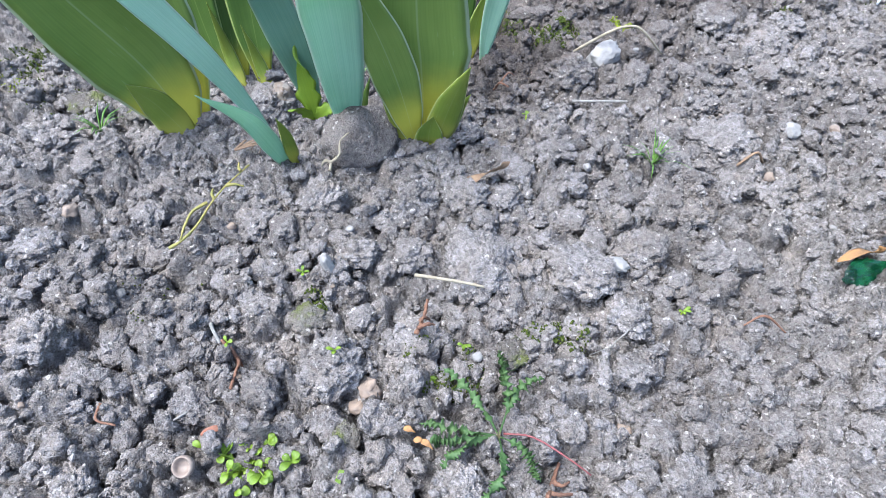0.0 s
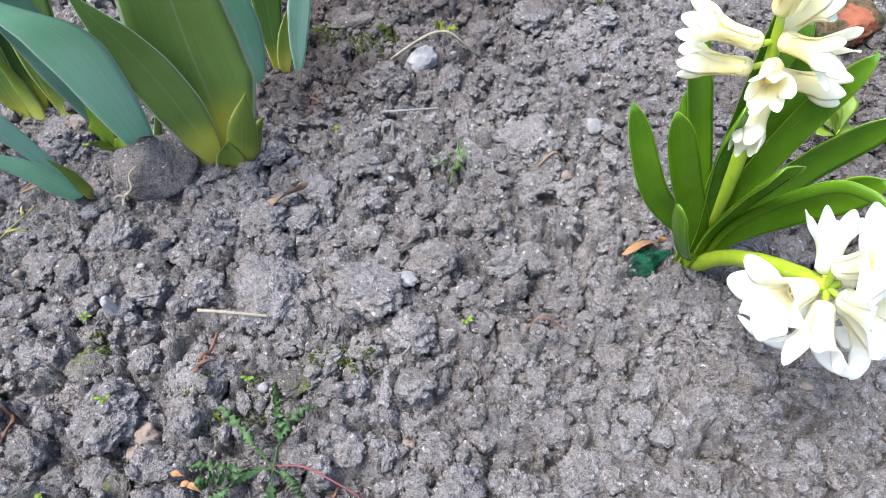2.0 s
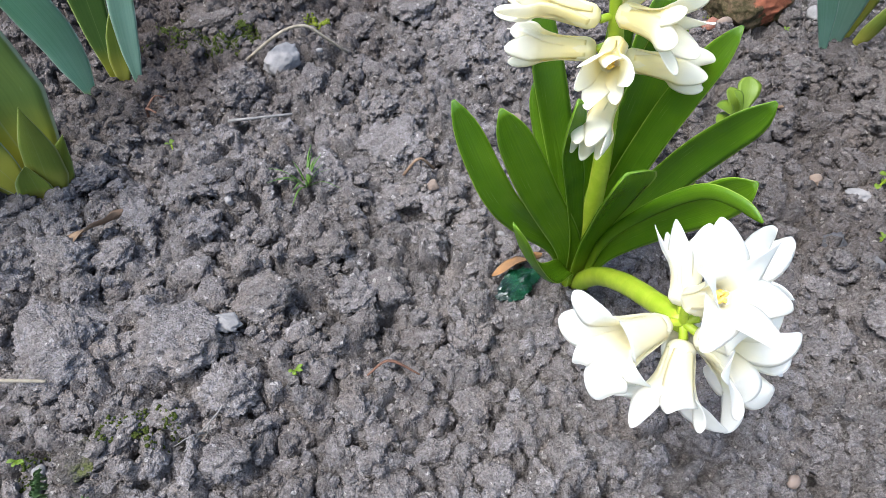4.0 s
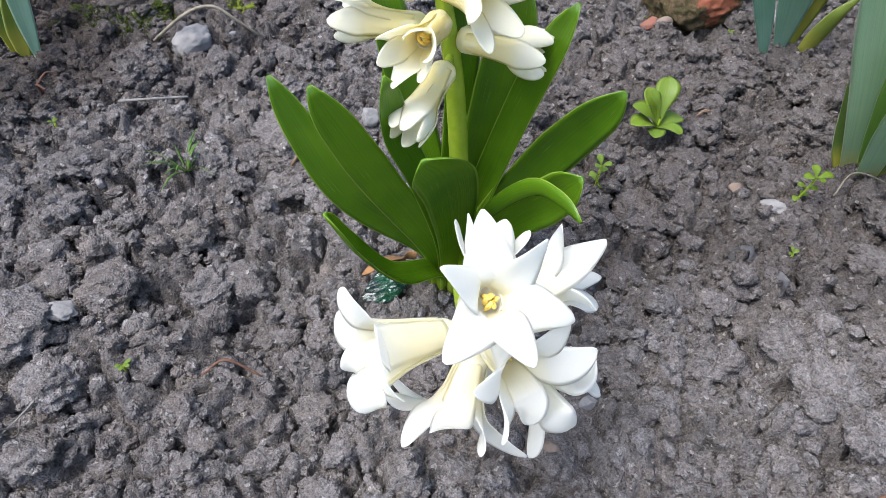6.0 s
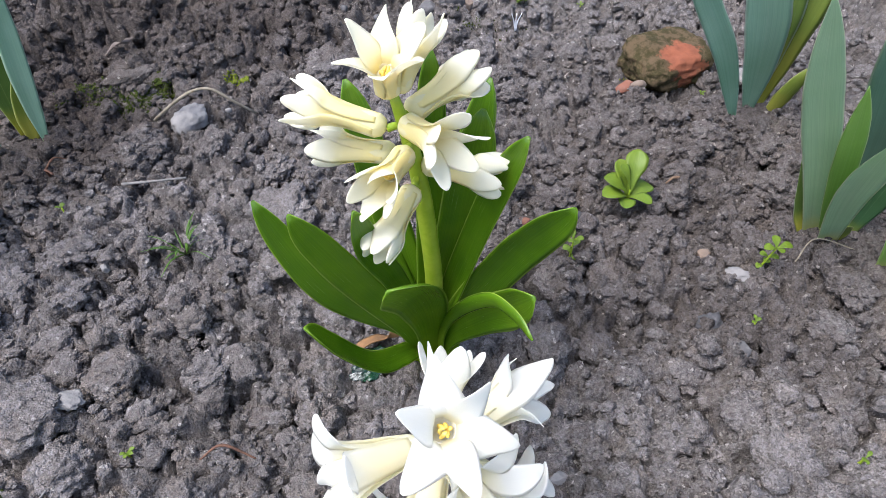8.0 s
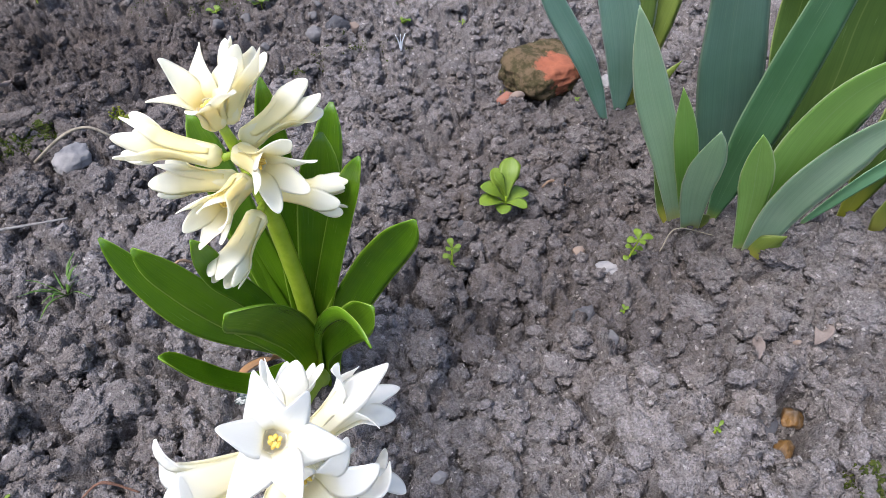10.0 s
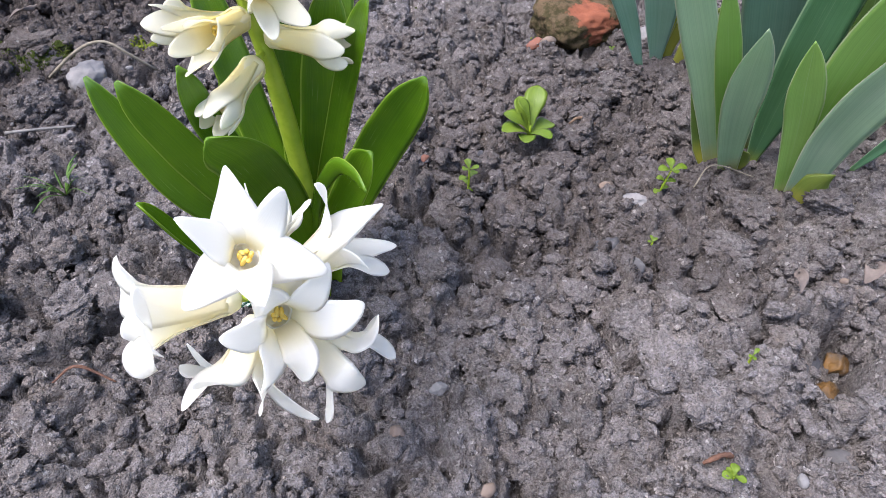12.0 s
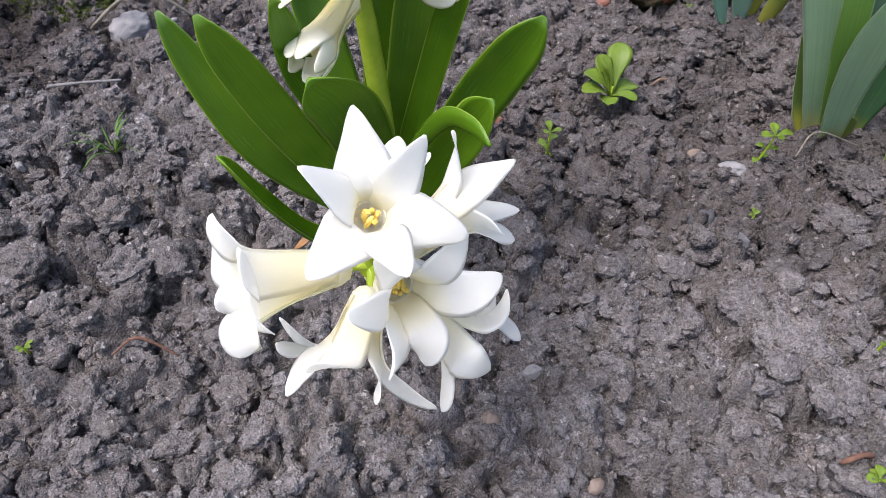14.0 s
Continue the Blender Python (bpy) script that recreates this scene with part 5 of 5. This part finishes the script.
twig("conifer_twig", [(-0.008, 0.293, 0.006), (-0.011, 0.279, 0.006), (-0.015, 0.266, 0.004)], [(0, 0.0008), (1, 0.0011)], RUST, "rusty brown scaly conifer twig", 0.001, 0.3, 1, [[(-0.014, 0.269, 0.004), (-0.01, 0.269, 0.007), (-0.006, 0.271, 0.006)], [(-0.013, 0.272, 0.005), (-0.011, 0.274, 0.007), (-0.008, 0.276, 0.006)]])
twig("conifer_twig", [(-0.108, 0.272, 0.005), (-0.102, 0.267, 0.006), (-0.101, 0.258, 0.004), (-0.101, 0.247, 0.002)], [(0, 0.0009), (1, 0.0008)], RUST, "rusty brown forked conifer twig", 0.001, 0.3, 2, [[(-0.104, 0.269, 0.006), (-0.099, 0.265, 0.007), (-0.095, 0.262, 0.004)]])
twig("twig", [(-0.119, 0.29, 0.004), (-0.114, 0.28, 0.007), (-0.11, 0.273, 0.005)], [(0, 0.0011), (1, 0.0008)], PALE_TWIG, "bleached pale twig stub", seed=3)
twig("conifer_twig", [(0.044, 0.205, 0.004), (0.039, 0.196, 0.004), (0.034, 0.187, 0.003)], [(0, 0.0008), (1, 0.0010)], RUST, "rusty brown scaly conifer twig with side shoots", 0.001, 0.3, 4, [[(0.038, 0.194, 0.004), (0.041, 0.192, 0.006), (0.045, 0.194, 0.004)], [(0.036, 0.189, 0.004), (0.041, 0.188, 0.005), (0.048, 0.19, 0.004)]])
twig("yellow_stalk", [(-0.107, 0.388, 0.012), (-0.118, 0.371, 0.012), (-0.124, 0.358, 0.012), (-0.13, 0.343, 0.01), (-0.138, 0.335, 0.007), (-0.144, 0.332, 0.005)], [(0, 0.0005), (0.3, 0.0005), (0.7, 0.0007), (1, 0.0009)], YELLOW_STALK, "yellowed dead stalk with a dry forked head", None, 0.3, 5, [[(-0.126, 0.357, 0.013), (-0.133, 0.351, 0.013), (-0.136, 0.343, 0.011), (-0.138, 0.335, 0.008)], [(-0.118, 0.371, 0.012), (-0.113, 0.371, 0.013), (-0.108, 0.371, 0.011)], [(-0.111, 0.382, 0.013), (-0.112, 0.384, 0.014), (-0.112, 0.387, 0.015)], [(-0.123, 0.361, 0.012), (-0.124, 0.363, 0.014), (-0.124, 0.367, 0.014)]])
twig("root", [(0.092, 0.27, 0.006), (0.086, 0.26, 0.007), (0.079, 0.256, 0.004), (0.07, 0.248, 0.002)], [(0, 0.0004), (1, 0.0003)], PALE_TWIG, "pale dry branching root", 0.001, 0.1, 6, [[(0.087, 0.261, 0.007), (0.089, 0.262, 0.006), (0.092, 0.264, 0.004)], [(0.08, 0.257, 0.004), (0.076, 0.255, 0.004), (0.069, 0.256, 0.003)], [(0.076, 0.253, 0.004), (0.074, 0.249, 0.003), (0.072, 0.246, 0.002)], [(0.078, 0.255, 0.004), (0.074, 0.251, 0.004), (0.066, 0.251, 0.003)]])
twig("twig", [(0.145, 0.261, 0.002), (0.155, 0.263, 0.005), (0.167, 0.258, 0.002)], [(0, 0.0004), (0.6, 0.0007), (1, 0.0004)], RUST, "thin curved brown twig on the soil", seed=7)
twig("twig", [(0.188, 0.377, 0.003), (0.197, 0.377, 0.004), (0.206, 0.379, 0.003)], [(0, 0.0009), (1, 0.0007)], DRY_LEAF, "short dark brown twig on soil", seed=8)
twig("twig", [(0.369, 0.16, 0.001), (0.377, 0.16, 0.003), (0.386, 0.16, 0.002)], [(0, 0.0007), (0.8, 0.0012), (1, 0.0007)], RUST, "short orange-brown twig on the soil", 0.001, 0.3, 9)
twig("root", [(-0.0472, 0.3945, 0.0275), (-0.0526, 0.3925, 0.0230), (-0.0538, 0.3895, 0.0150), (-0.0590, 0.3880, 0.0110), (-0.0600, 0.3840, 0.0080)], [(0, 0.0004), (0.5, 0.0009), (1, 0.0010)], STRAW, "pale hooked root lying on a clod", None, 0.1, 10, [[(-0.0590, 0.3880, 0.0110), (-0.0625, 0.3885, 0.0120), (-0.0650, 0.3870, 0.0095)]])
for i in range(5):
    a = 0.5 + 0.35 * i
    twig("root", [(-0.1182, 0.4056, 0.004), (-0.108 + 0.008 * math.cos(a), 0.400 + 0.008 * math.sin(a), 0.011), (-0.104 + 0.016 * math.cos(a + 0.7), 0.396 + 0.012 * math.sin(a), 0.004)], [(0, 0.0007), (1, 0.0003)], DRY_LEAF, "thin dry brown root fibre", 0.001, 0.1, 11 + i, group="root fibres")
twig("twig", [(-0.1295, 0.2322, 0.001), (-0.121, 0.2373, 0.006), (-0.1091, 0.2459, 0.003)], [(0, 0.0006), (1, 0.0005)], PALE_TWIG, "thin pale curved twig", seed=17)
twig("twig", [(-0.16, 0.2457, 0.004), (-0.1588, 0.2372, 0.005), (-0.1498, 0.234, 0.003)], [(0, 0.0008), (1, 0.0005)], RUST, "thin rusty curved twig", seed=18)
twig("twig", [(0.051, 0.4745, 0.002), (0.0533, 0.4677, 0.008), (0.0588, 0.4619, 0.003)], [(0, 0.0009), (1, 0.0006)], RUST, "small rusty conifer sprig", 0.001, 0.3, 19, [[(0.0533, 0.4677, 0.008), (0.0595, 0.4715, 0.010), (0.0646, 0.4745, 0.008)]])
twig("root", [(0.4532, 0.2981, 0.002), (0.468, 0.3058, 0.006), (0.493, 0.2999, 0.002)], [(0, 0.0004), (1, 0.0003)], STRAW, "thin pale dry root fibre", 0.001, 0.1, 20)
twig("twig", [(0.5916, 0.2577, 0.003), (0.614, 0.2547, 0.006), (0.644, 0.252, 0.004)], [(0, 0.0014), (1, 0.0012)], RUST, "rusty twig under the iris leaves", 0.001, 0.2, 21)
twig("twig", [(0.4757, 0.1392, 0.003), (0.486, 0.1298, 0.008), (0.497, 0.1168, 0.003)], [(0, 0.0008), (0.5, 0.0018), (1, 0.0007)], STRAW, "dry curled brown stalk", 0.001, 0.2, 22)
twig("twig", [(0.4148, 0.3713, 0.002), (0.4228, 0.3741, 0.004), (0.4346, 0.3702, 0.002)], [(0, 0.0005), (0.5, 0.0010), (1, 0.0005)], DRY_LEAF, "short dark curled twig on the soil", 0.001, 0.2, 23)


def dead_leaf(x, y, length, width, turn, material, label, curl=0.5, lift=0.002, seed=0):
    c, s = math.cos(turn), math.sin(turn)
    pts = [(-c * length / 2, -s * length / 2, 0.0), (-c * length * 0.1, -s * length * 0.1, 0.005), (c * length * 0.25, s * length * 0.25, 0.004), (c * length / 2, s * length / 2, 0.006)]
    data = strap("dead_leaf", pts, [(0, 0.0008), (0.25, width * 0.7), (0.5, width), (0.8, width * 0.6), (1, 0.0006)], (0, 0, 1), material, curl, 0.0005, 20, 8, 14, 0.3, seed)
    return thing("dead_leaf", label, "leaf", (x, y, low_z(x, y, 0.006) + lift), "dead leaves on the soil", data)


dead_leaf(0.0300, 0.3690, 0.037, 0.0115, 0.49, DRY_LEAF, "dry brown curled leaf on the soil", 0.2, 0.007, 1)
dead_leaf(0.02, 0.371, 0.010, 0.006, 0.2, ORANGE_LEAF, "scrap of brown dead leaf", 0.5, 0.003, 2)
dead_leaf(0.226, 0.3, 0.026, 0.011, 0.1, ORANGE_LEAF, "orange-brown dead leaf above green glass", 0.3, 0.004, 3)
dead_leaf(0.495, 0.218, 0.012, 0.010, 0.4, BEIGE_LEAF, "beige crumpled dead leaf scrap", 0.4, 0.006, 4)
dead_leaf(0.457, 0.222, 0.010, 0.006, 1.2, BEIGE_LEAF, "pale upright scrap of dead leaf", 0.6, 0.006, 5)
dead_leaf(0.0849, 0.5997, 0.024, 0.006, 0.5, BEIGE_LEAF, "pale dry leaf strip on the bank", 0.4, 0.004, 6)
dead_leaf(0.117, 0.174, 0.012, 0.008, 1.0, BEIGE_LEAF, "crumpled beige dead leaf scrap", 0.7, 0.003, 7)
dead_leaf(0.247, 0.308, 0.022, 0.012, 1.3, BEIGE_LEAF, "papery tan leaf at the foot of the hyacinth", 0.6, 0.004, 8)

# green glass
v, f = lump_shape(4, 79, 0.4, 0.25, 9)
shard = thing("glass_shard", "broken shard of green bottle glass in the soil", "glass", data=mesh("glass_shard", v, f, GLASS, smooth=False))
shard.matrix_basis = Matrix.LocRotScale((0.224, 0.291, ground_z(0.224, 0.291) + 0.004), Euler((0.35, -0.15, 0.25)), (0.0150, 0.0065, 0.007))


# ---- stones ----
def stone(name, x, y, r, material, label, shape=(1, 1, 0.75), turn=0.0, sunk=0.3, seed=0, level=4, rough=0.15, facets=8, group="pebbles on the soil"):
    ob = thing(name, label, "stone", group=group, data=lump_mesh(name, level, 500 + seed, material, rough, 1.0, facets))
    ob.matrix_basis = Matrix.LocRotScale((x, y, low_z(x, y, r) + r * shape[2] * (1 - 2 * sunk) * 0.9), Euler((0.1, -0.1, turn)), (r * shape[0], r * shape[1], r * shape[2]))
    return ob


stone("stone", 0.136, 0.503, 0.0145, WHITE_STONE, "pale grey angular stone under a dry stalk", (1.0, 0.8, 0.62), 0.2, 0.3, 103, 4, 0.22, 14)
stone("stone", 0.09, 0.3, 0.0068, WHITE_STONE, "pale stone set on a soil clod", (1.1, 0.75, 0.45), 2.6, -1.1, 2, 4, 0.3)
stone("pebble", -0.038, 0.244, 0.0058, PINK_STONE, "pinkish tan pebble among grey clods", (0.9, 1.1, 0.8), 0.4, 0.3, 3, 4, 0.28, 14)
stone("pebble", -0.044, 0.238, 0.0042, PINK_STONE, "small pinkish tan pebble", (1, 1, 0.8), 0, 0.2, 4)
stone("pebble", -0.206, 0.366, 0.0050, PINK_STONE, "pinkish orange pebble on grey soil", (0.9, 1.2, 0.9), 0, 0.25, 5, 4, 0.25, 12)
stone("pebble", -0.107, 0.228, 0.0042, BRICK_RED, "small brick-red crumb on the soil", (1.1, 0.8, 0.8), 0.3, 0.35, 6, 4, 0.3, 12)
stone("pebble", -0.059, 0.313, 0.0062, WHITE_STONE, "pale chip of stone standing upright", (0.6, 0.9, 1.3), 0.2, 0.2, 7)
stone("pebble", -0.0341, 0.2114, 0.0042, GREY_STONE, "smooth grey pebble on the soil", (1, 1, 0.8), 0, 0.2, 8)
stone("pebble", 0.0783, 0.2199, 0.0036, PINK_STONE, "small orange pebble on the soil", (0.8, 1.1, 0.9), 0.5, 0.1, 9)
stone("pebble", 0.416, 0.322, 0.0040, PINK_STONE, "small round orange-tan pebble", (1, 1, 0.9), 0, 0.3, 10)
stone("pebble", 0.419, 0.297, 0.0055, WHITE_STONE, "pale crumbly stone chip", (1.3, 0.8, 0.6), 2.7, 0.3, 11, 4, 0.5)
stone("pebble", 0.395, 0.279, 0.0075, DARK_STONE, "dark bluish pebble half buried", (1.2, 0.8, 0.5), 0.3, 0.5, 12, 4, 0.35)
stone("pebble", 0.397, 0.257, 0.0045, GREY_STONE, "rounded pale grey pebble", (1, 1, 0.9), 0.3, 0.1, 13)
stone("stone", 0.468, 0.194, 0.0072, AMBER_STONE, "amber brown shiny stone in a hollow", (1.1, 0.8, 0.8), 0.5, 0.35, 14, 4, 0.15, 12)
stone("stone", 0.45, 0.18, 0.0072, AMBER_STONE, "amber brown flat stone in a hollow", (1.2, 0.75, 0.7), 0.4, 0.3, 15, 4, 0.15, 12)
stone("pebble", 0.4281, 0.1503, 0.0065, GREY_STONE, "smooth grey pebble on the soil", (0.8, 1.1, 0.6), 0.2, 0.6, 16, 4, 0.15, 3)
stone("pebble", 0.443, 0.191, 0.0085, DARK_STONE, "dark grey slate chip", (1.2, 0.6, 0.35), 0.25, 0.9, 17, 4, 0.15, 7)
stone("pebble", 0.289, 0.219, 0.0036, WHITE_STONE, "tiny white pebble on the soil", (1.2, 0.8, 0.8), 0.4, 0.1, 18)
stone("pebble", 0.269, 0.204, 0.0034, PINK_STONE, "tiny orange pebble on the soil", (1, 1, 0.8), 0.4, 0.1, 19)
stone("pebble", 0.443, 0.469, 0.0055, PINK_STONE, "reddish pebble beside the brick", (1.1, 0.7, 0.7), 0.1, 0.2, 20)
stone("pebble", 0.524, 0.468, 0.009, WHITE_STONE, "pale stone behind the iris leaf", (1, 1, 0.7), 0, 0.2, 21)
stone("pebble", 0.201, 0.3619, 0.0035, PINK_STONE, "tiny tan pebble on the soil", (1, 1, 0.8), 0, 0.1, 22)
stone("pebble", 0.3216, 0.6022, 0.0085, GREY_STONE, "grey angular stone at the back of the bed", (1.1, 0.8, 0.8), 0.4, 0.2, 23)
stone("pebble", 0.34, 0.6009, 0.011, DARK_STONE, "dark grey rounded stone at the back of the bed", (1, 1, 0.8), 0, 0.2, 24)
stone("pebble", 0.3542, 0.6036, 0.006, PINK_STONE, "small orange stone at the back of the bed", (1, 1, 1), 0, 0.1, 25)
stone("stone", 0.0918, 0.566, 0.015, CLOD_DARK, "brown rounded stone on the mossy bank", (1.3, 0.6, 0.5), 0.1, 0.55, 26, 4, 0.3)
stone("pebble", 0.2477, 0.399, 0.005, GREY_STONE, "bluish grey pebble on the soil", (1.2, 0.9, 0.7), 0.3, 0.2, 27)
stone("pebble", 0.2321, 0.4019, 0.006, WHITE_STONE, "pale round pebble on the soil", (1, 1, 0.8), 0.3, 0.2, 28)
stone("pebble", 0.2631, 0.4038, 0.004, PINK_STONE, "small orange pebble on the soil", (1, 1, 0.8), 0.3, 0.2, 29)
stone("pebble", 0.0951, 0.3814, 0.0032, WHITE_STONE, "tiny white pebble on the soil", (0.8, 1, 0.9), 0.3, 0.1, 30)
stone("pebble", 0.4553, 0.381, 0.0050, CLOD_DARK, "brownish round pebble on the soil", (1, 1, 0.8), 0.3, 0.2, 31)
stone("pebble", 0.32, 0.36, 0.005, BRICK_RED, "small brick-red crumb on the soil", (1.2, 0.8, 0.7), 0.3, 0.2, 32)
for i in range(46):
    r = np.random.RandomState(700 + i)
    x, y = r.uniform(-0.22, 0.55), r.uniform(0.13, 0.56)
    stone("pebble", x, y, r.uniform(0.0012, 0.0030), (WHITE_STONE, GREY_STONE, PINK_STONE, WHITE_STONE, DARK_STONE)[i % 5], ("tiny pale pebble lying on the soil", "tiny grey pebble lying on the soil", "tiny tan pebble lying on the soil", "tiny pale pebble lying on the soil", "tiny dark pebble lying on the soil")[i % 5], (1.1, 0.9, 0.8), r.uniform(0, 6), 0.1, 40 + i % 7, 3)
for i in range(16):
    r = np.random.RandomState(800 + i)
    x, y = r.uniform(0.24, 0.42), r.uniform(0.585, 0.655)
    stone("pebble", x, y, r.uniform(0.0026, 0.0048), (GREY_STONE, CLOD_DARK)[i % 2], "rounded grey pebble at the back of the bed", (1.1, 0.9, 0.9), r.uniform(0, 6), 0.1, 60 + i % 5, 3)

# brick fragment
brick = thing("brick_fragment", "broken red brick with a brown mossy crust", "brick", data=lump_mesh("brick_fragment", 5, 613, BRICK, 0.16, 1.0, 5, 0.04, True, 4.5))
brick.matrix_basis = Matrix.LocRotScale((0.476, 0.493, 0.003), Euler((0.20, 0.08, 0.25)), (0.031, 0.023, 0.015))
stone("brick_chip", 0.437, 0.473, 0.0075, BRICK_RED, "flat chip of red brick on the soil", (1.2, 0.7, 0.5), 0.2, 0.2, 80)

# snail shell cup
n, k = 10, 20
prof = [(0.0045, 0.0), (0.0062, 0.002), (0.0066, 0.0045), (0.0060, 0.0065), (0.0050, 0.0062), (0.0046, 0.004), (0.002, 0.0025), (0.0001, 0.002)]
ang = np.arange(k) * 2 * math.pi / k
verts = np.vstack([np.column_stack([np.cos(ang) * r, np.sin(ang) * r, np.full(k, z)]) for r, z in prof])
faces = [(i * k + j, i * k + (j + 1) % k, (i + 1) * k + (j + 1) % k, (i + 1) * k + j) for i in range(len(prof) - 1) for j in range(k)] + [tuple(range(k - 1, -1, -1))]
cup = thing("nut_cup", "empty pale nut cup lying open on the soil", "nut cup", data=mesh("nut_cup", verts, faces, SHELL))
cup.matrix_basis = Matrix.LocRotScale((-0.115, 0.213, ground_z(-0.115, 0.213) + 0.002), Euler((0.5, -0.2, 0)), (0.72, 0.72, 0.72))

# white wisp behind the hyacinth
wisp = thing("wisp", "small white wisp of dry plant fibre", "fibre", (0.3839, 0.5658, ground_z(0.3839, 0.5658)))
for i in range(3):
    a = -0.35 + 0.3 * i
    part("fibre", tube("fibre", [(0, 0, 0), (a * 0.005, 0, 0.008), (a * 0.014, -0.002, 0.016)], [(0, 0.0008), (1, 0.0003)], FLUFF, 6, 5, 0, i), wisp)


# ---- moss ----
def moss(x, y, rx, ry, count, material, label, seed):
    rng = np.random.RandomState(seed)
    v, f = ico(1)
    vs, fs = [], []
    for i in range(count):
        a, q = rng.uniform(0, 6.28), rng.uniform() ** 0.6
        px, py = x + rx * q * math.cos(a), y + ry * q * math.sin(a)
        if noise.noise(Vector((px * 70, py * 70, seed))) < -0.05 + 0.35 * (q - 0.4):
            continue
        r = rng.uniform(0.0003, 0.0008)
        fs.append(f + len(vs) * len(v))
        vs.append(v * (r, r, r * rng.uniform(0.8, 1.8)) @ rotation(rng, 0.5).T + (px, py, ground_z(px, py) + 0.0003))
    if not vs:
        return
    thing("moss_patch", label, "moss", data=mesh("moss_patch", np.vstack(vs), np.vstack(fs), material), kind="stuff")


moss(0.1004, 0.5372, 0.026, 0.020, 2200, MOSS, "dark green moss on the bank by the stone", 1)
moss(0.0718, 0.5518, 0.03, 0.025, 1500, MOSS, "dark green moss on the bank", 2)
moss(0.1654, 0.5653, 0.012, 0.007, 600, MOSS_LIGHT, "bright yellow-green moss cushion", 3)
moss(-0.2655, 0.5317, 0.04, 0.05, 900, MOSS, "green moss on the soil by the irises", 4)
moss(-0.2372, 0.4735, 0.03, 0.02, 300, MOSS, "thin green moss on a clod", 5)
moss(0.0027, 0.2523, 0.03, 0.018, 900, MOSS, "thin moss between the clods", 6)
moss(0.0524, 0.26, 0.022, 0.012, 700, MOSS, "thin moss between the clods", 7)
moss(-0.067, 0.2877, 0.008, 0.010, 500, MOSS, "thin olive moss on a clod", 8)
moss(0.4693, 0.145, 0.018, 0.012, 900, MOSS, "olive moss between the clods", 9)
moss(0.2647, 0.6913, 0.09, 0.05, 1500, MOSS, "moss film at the back of the bed", 10)
moss(0.3499, 0.5749, 0.05, 0.02, 420, MOSS, "thin moss on the soil", 11)
moss(0.1598, 0.7492, 0.2, 0.03, 1400, MOSS, "moss at the back of the bed", 12)
moss(0.4491, 0.4808, 0.016, 0.012, 200, MOSS_LIGHT, "yellow-green moss by the brick", 13)
moss(-0.1503, 0.3058, 0.03, 0.02, 120, MOSS, "sparse moss on the soil", 14)
moss(-0.276, 0.529, 0.03, 0.022, 1500, MOSS, "olive moss over the clods by the irises", 20)
moss(-0.277, 0.504, 0.022, 0.018, 500, MOSS_LIGHT, "yellow-green moss flecks on a clod", 21)
moss(0.111, 0.546, 0.018, 0.016, 1300, MOSS, "dark green moss in a hollow of the bank", 22)
moss(0.167, 0.561, 0.01, 0.006, 500, MOSS_LIGHT, "bright moss on the bank", 23)
moss(-0.067, 0.297, 0.007, 0.009, 350, MOSS, "thin olive moss on a clod top", 24)
moss(0.298, 0.56, 0.02, 0.01, 500, MOSS, "olive moss on the far bank", 25)
moss(0.168, 0.556, 0.01, 0.006, 500, MOSS_LIGHT, "bright moss cushion on the bank", 26)
moss(0.111, 0.54, 0.016, 0.014, 900, MOSS, "dark moss on the bank", 27)
moss(0.257, 0.669, 0.05, 0.02, 900, MOSS, "thin moss at the back of the bed", 28)
moss(0.465, 0.153, 0.012, 0.008, 600, MOSS, "olive moss at the foot of a clod", 29)
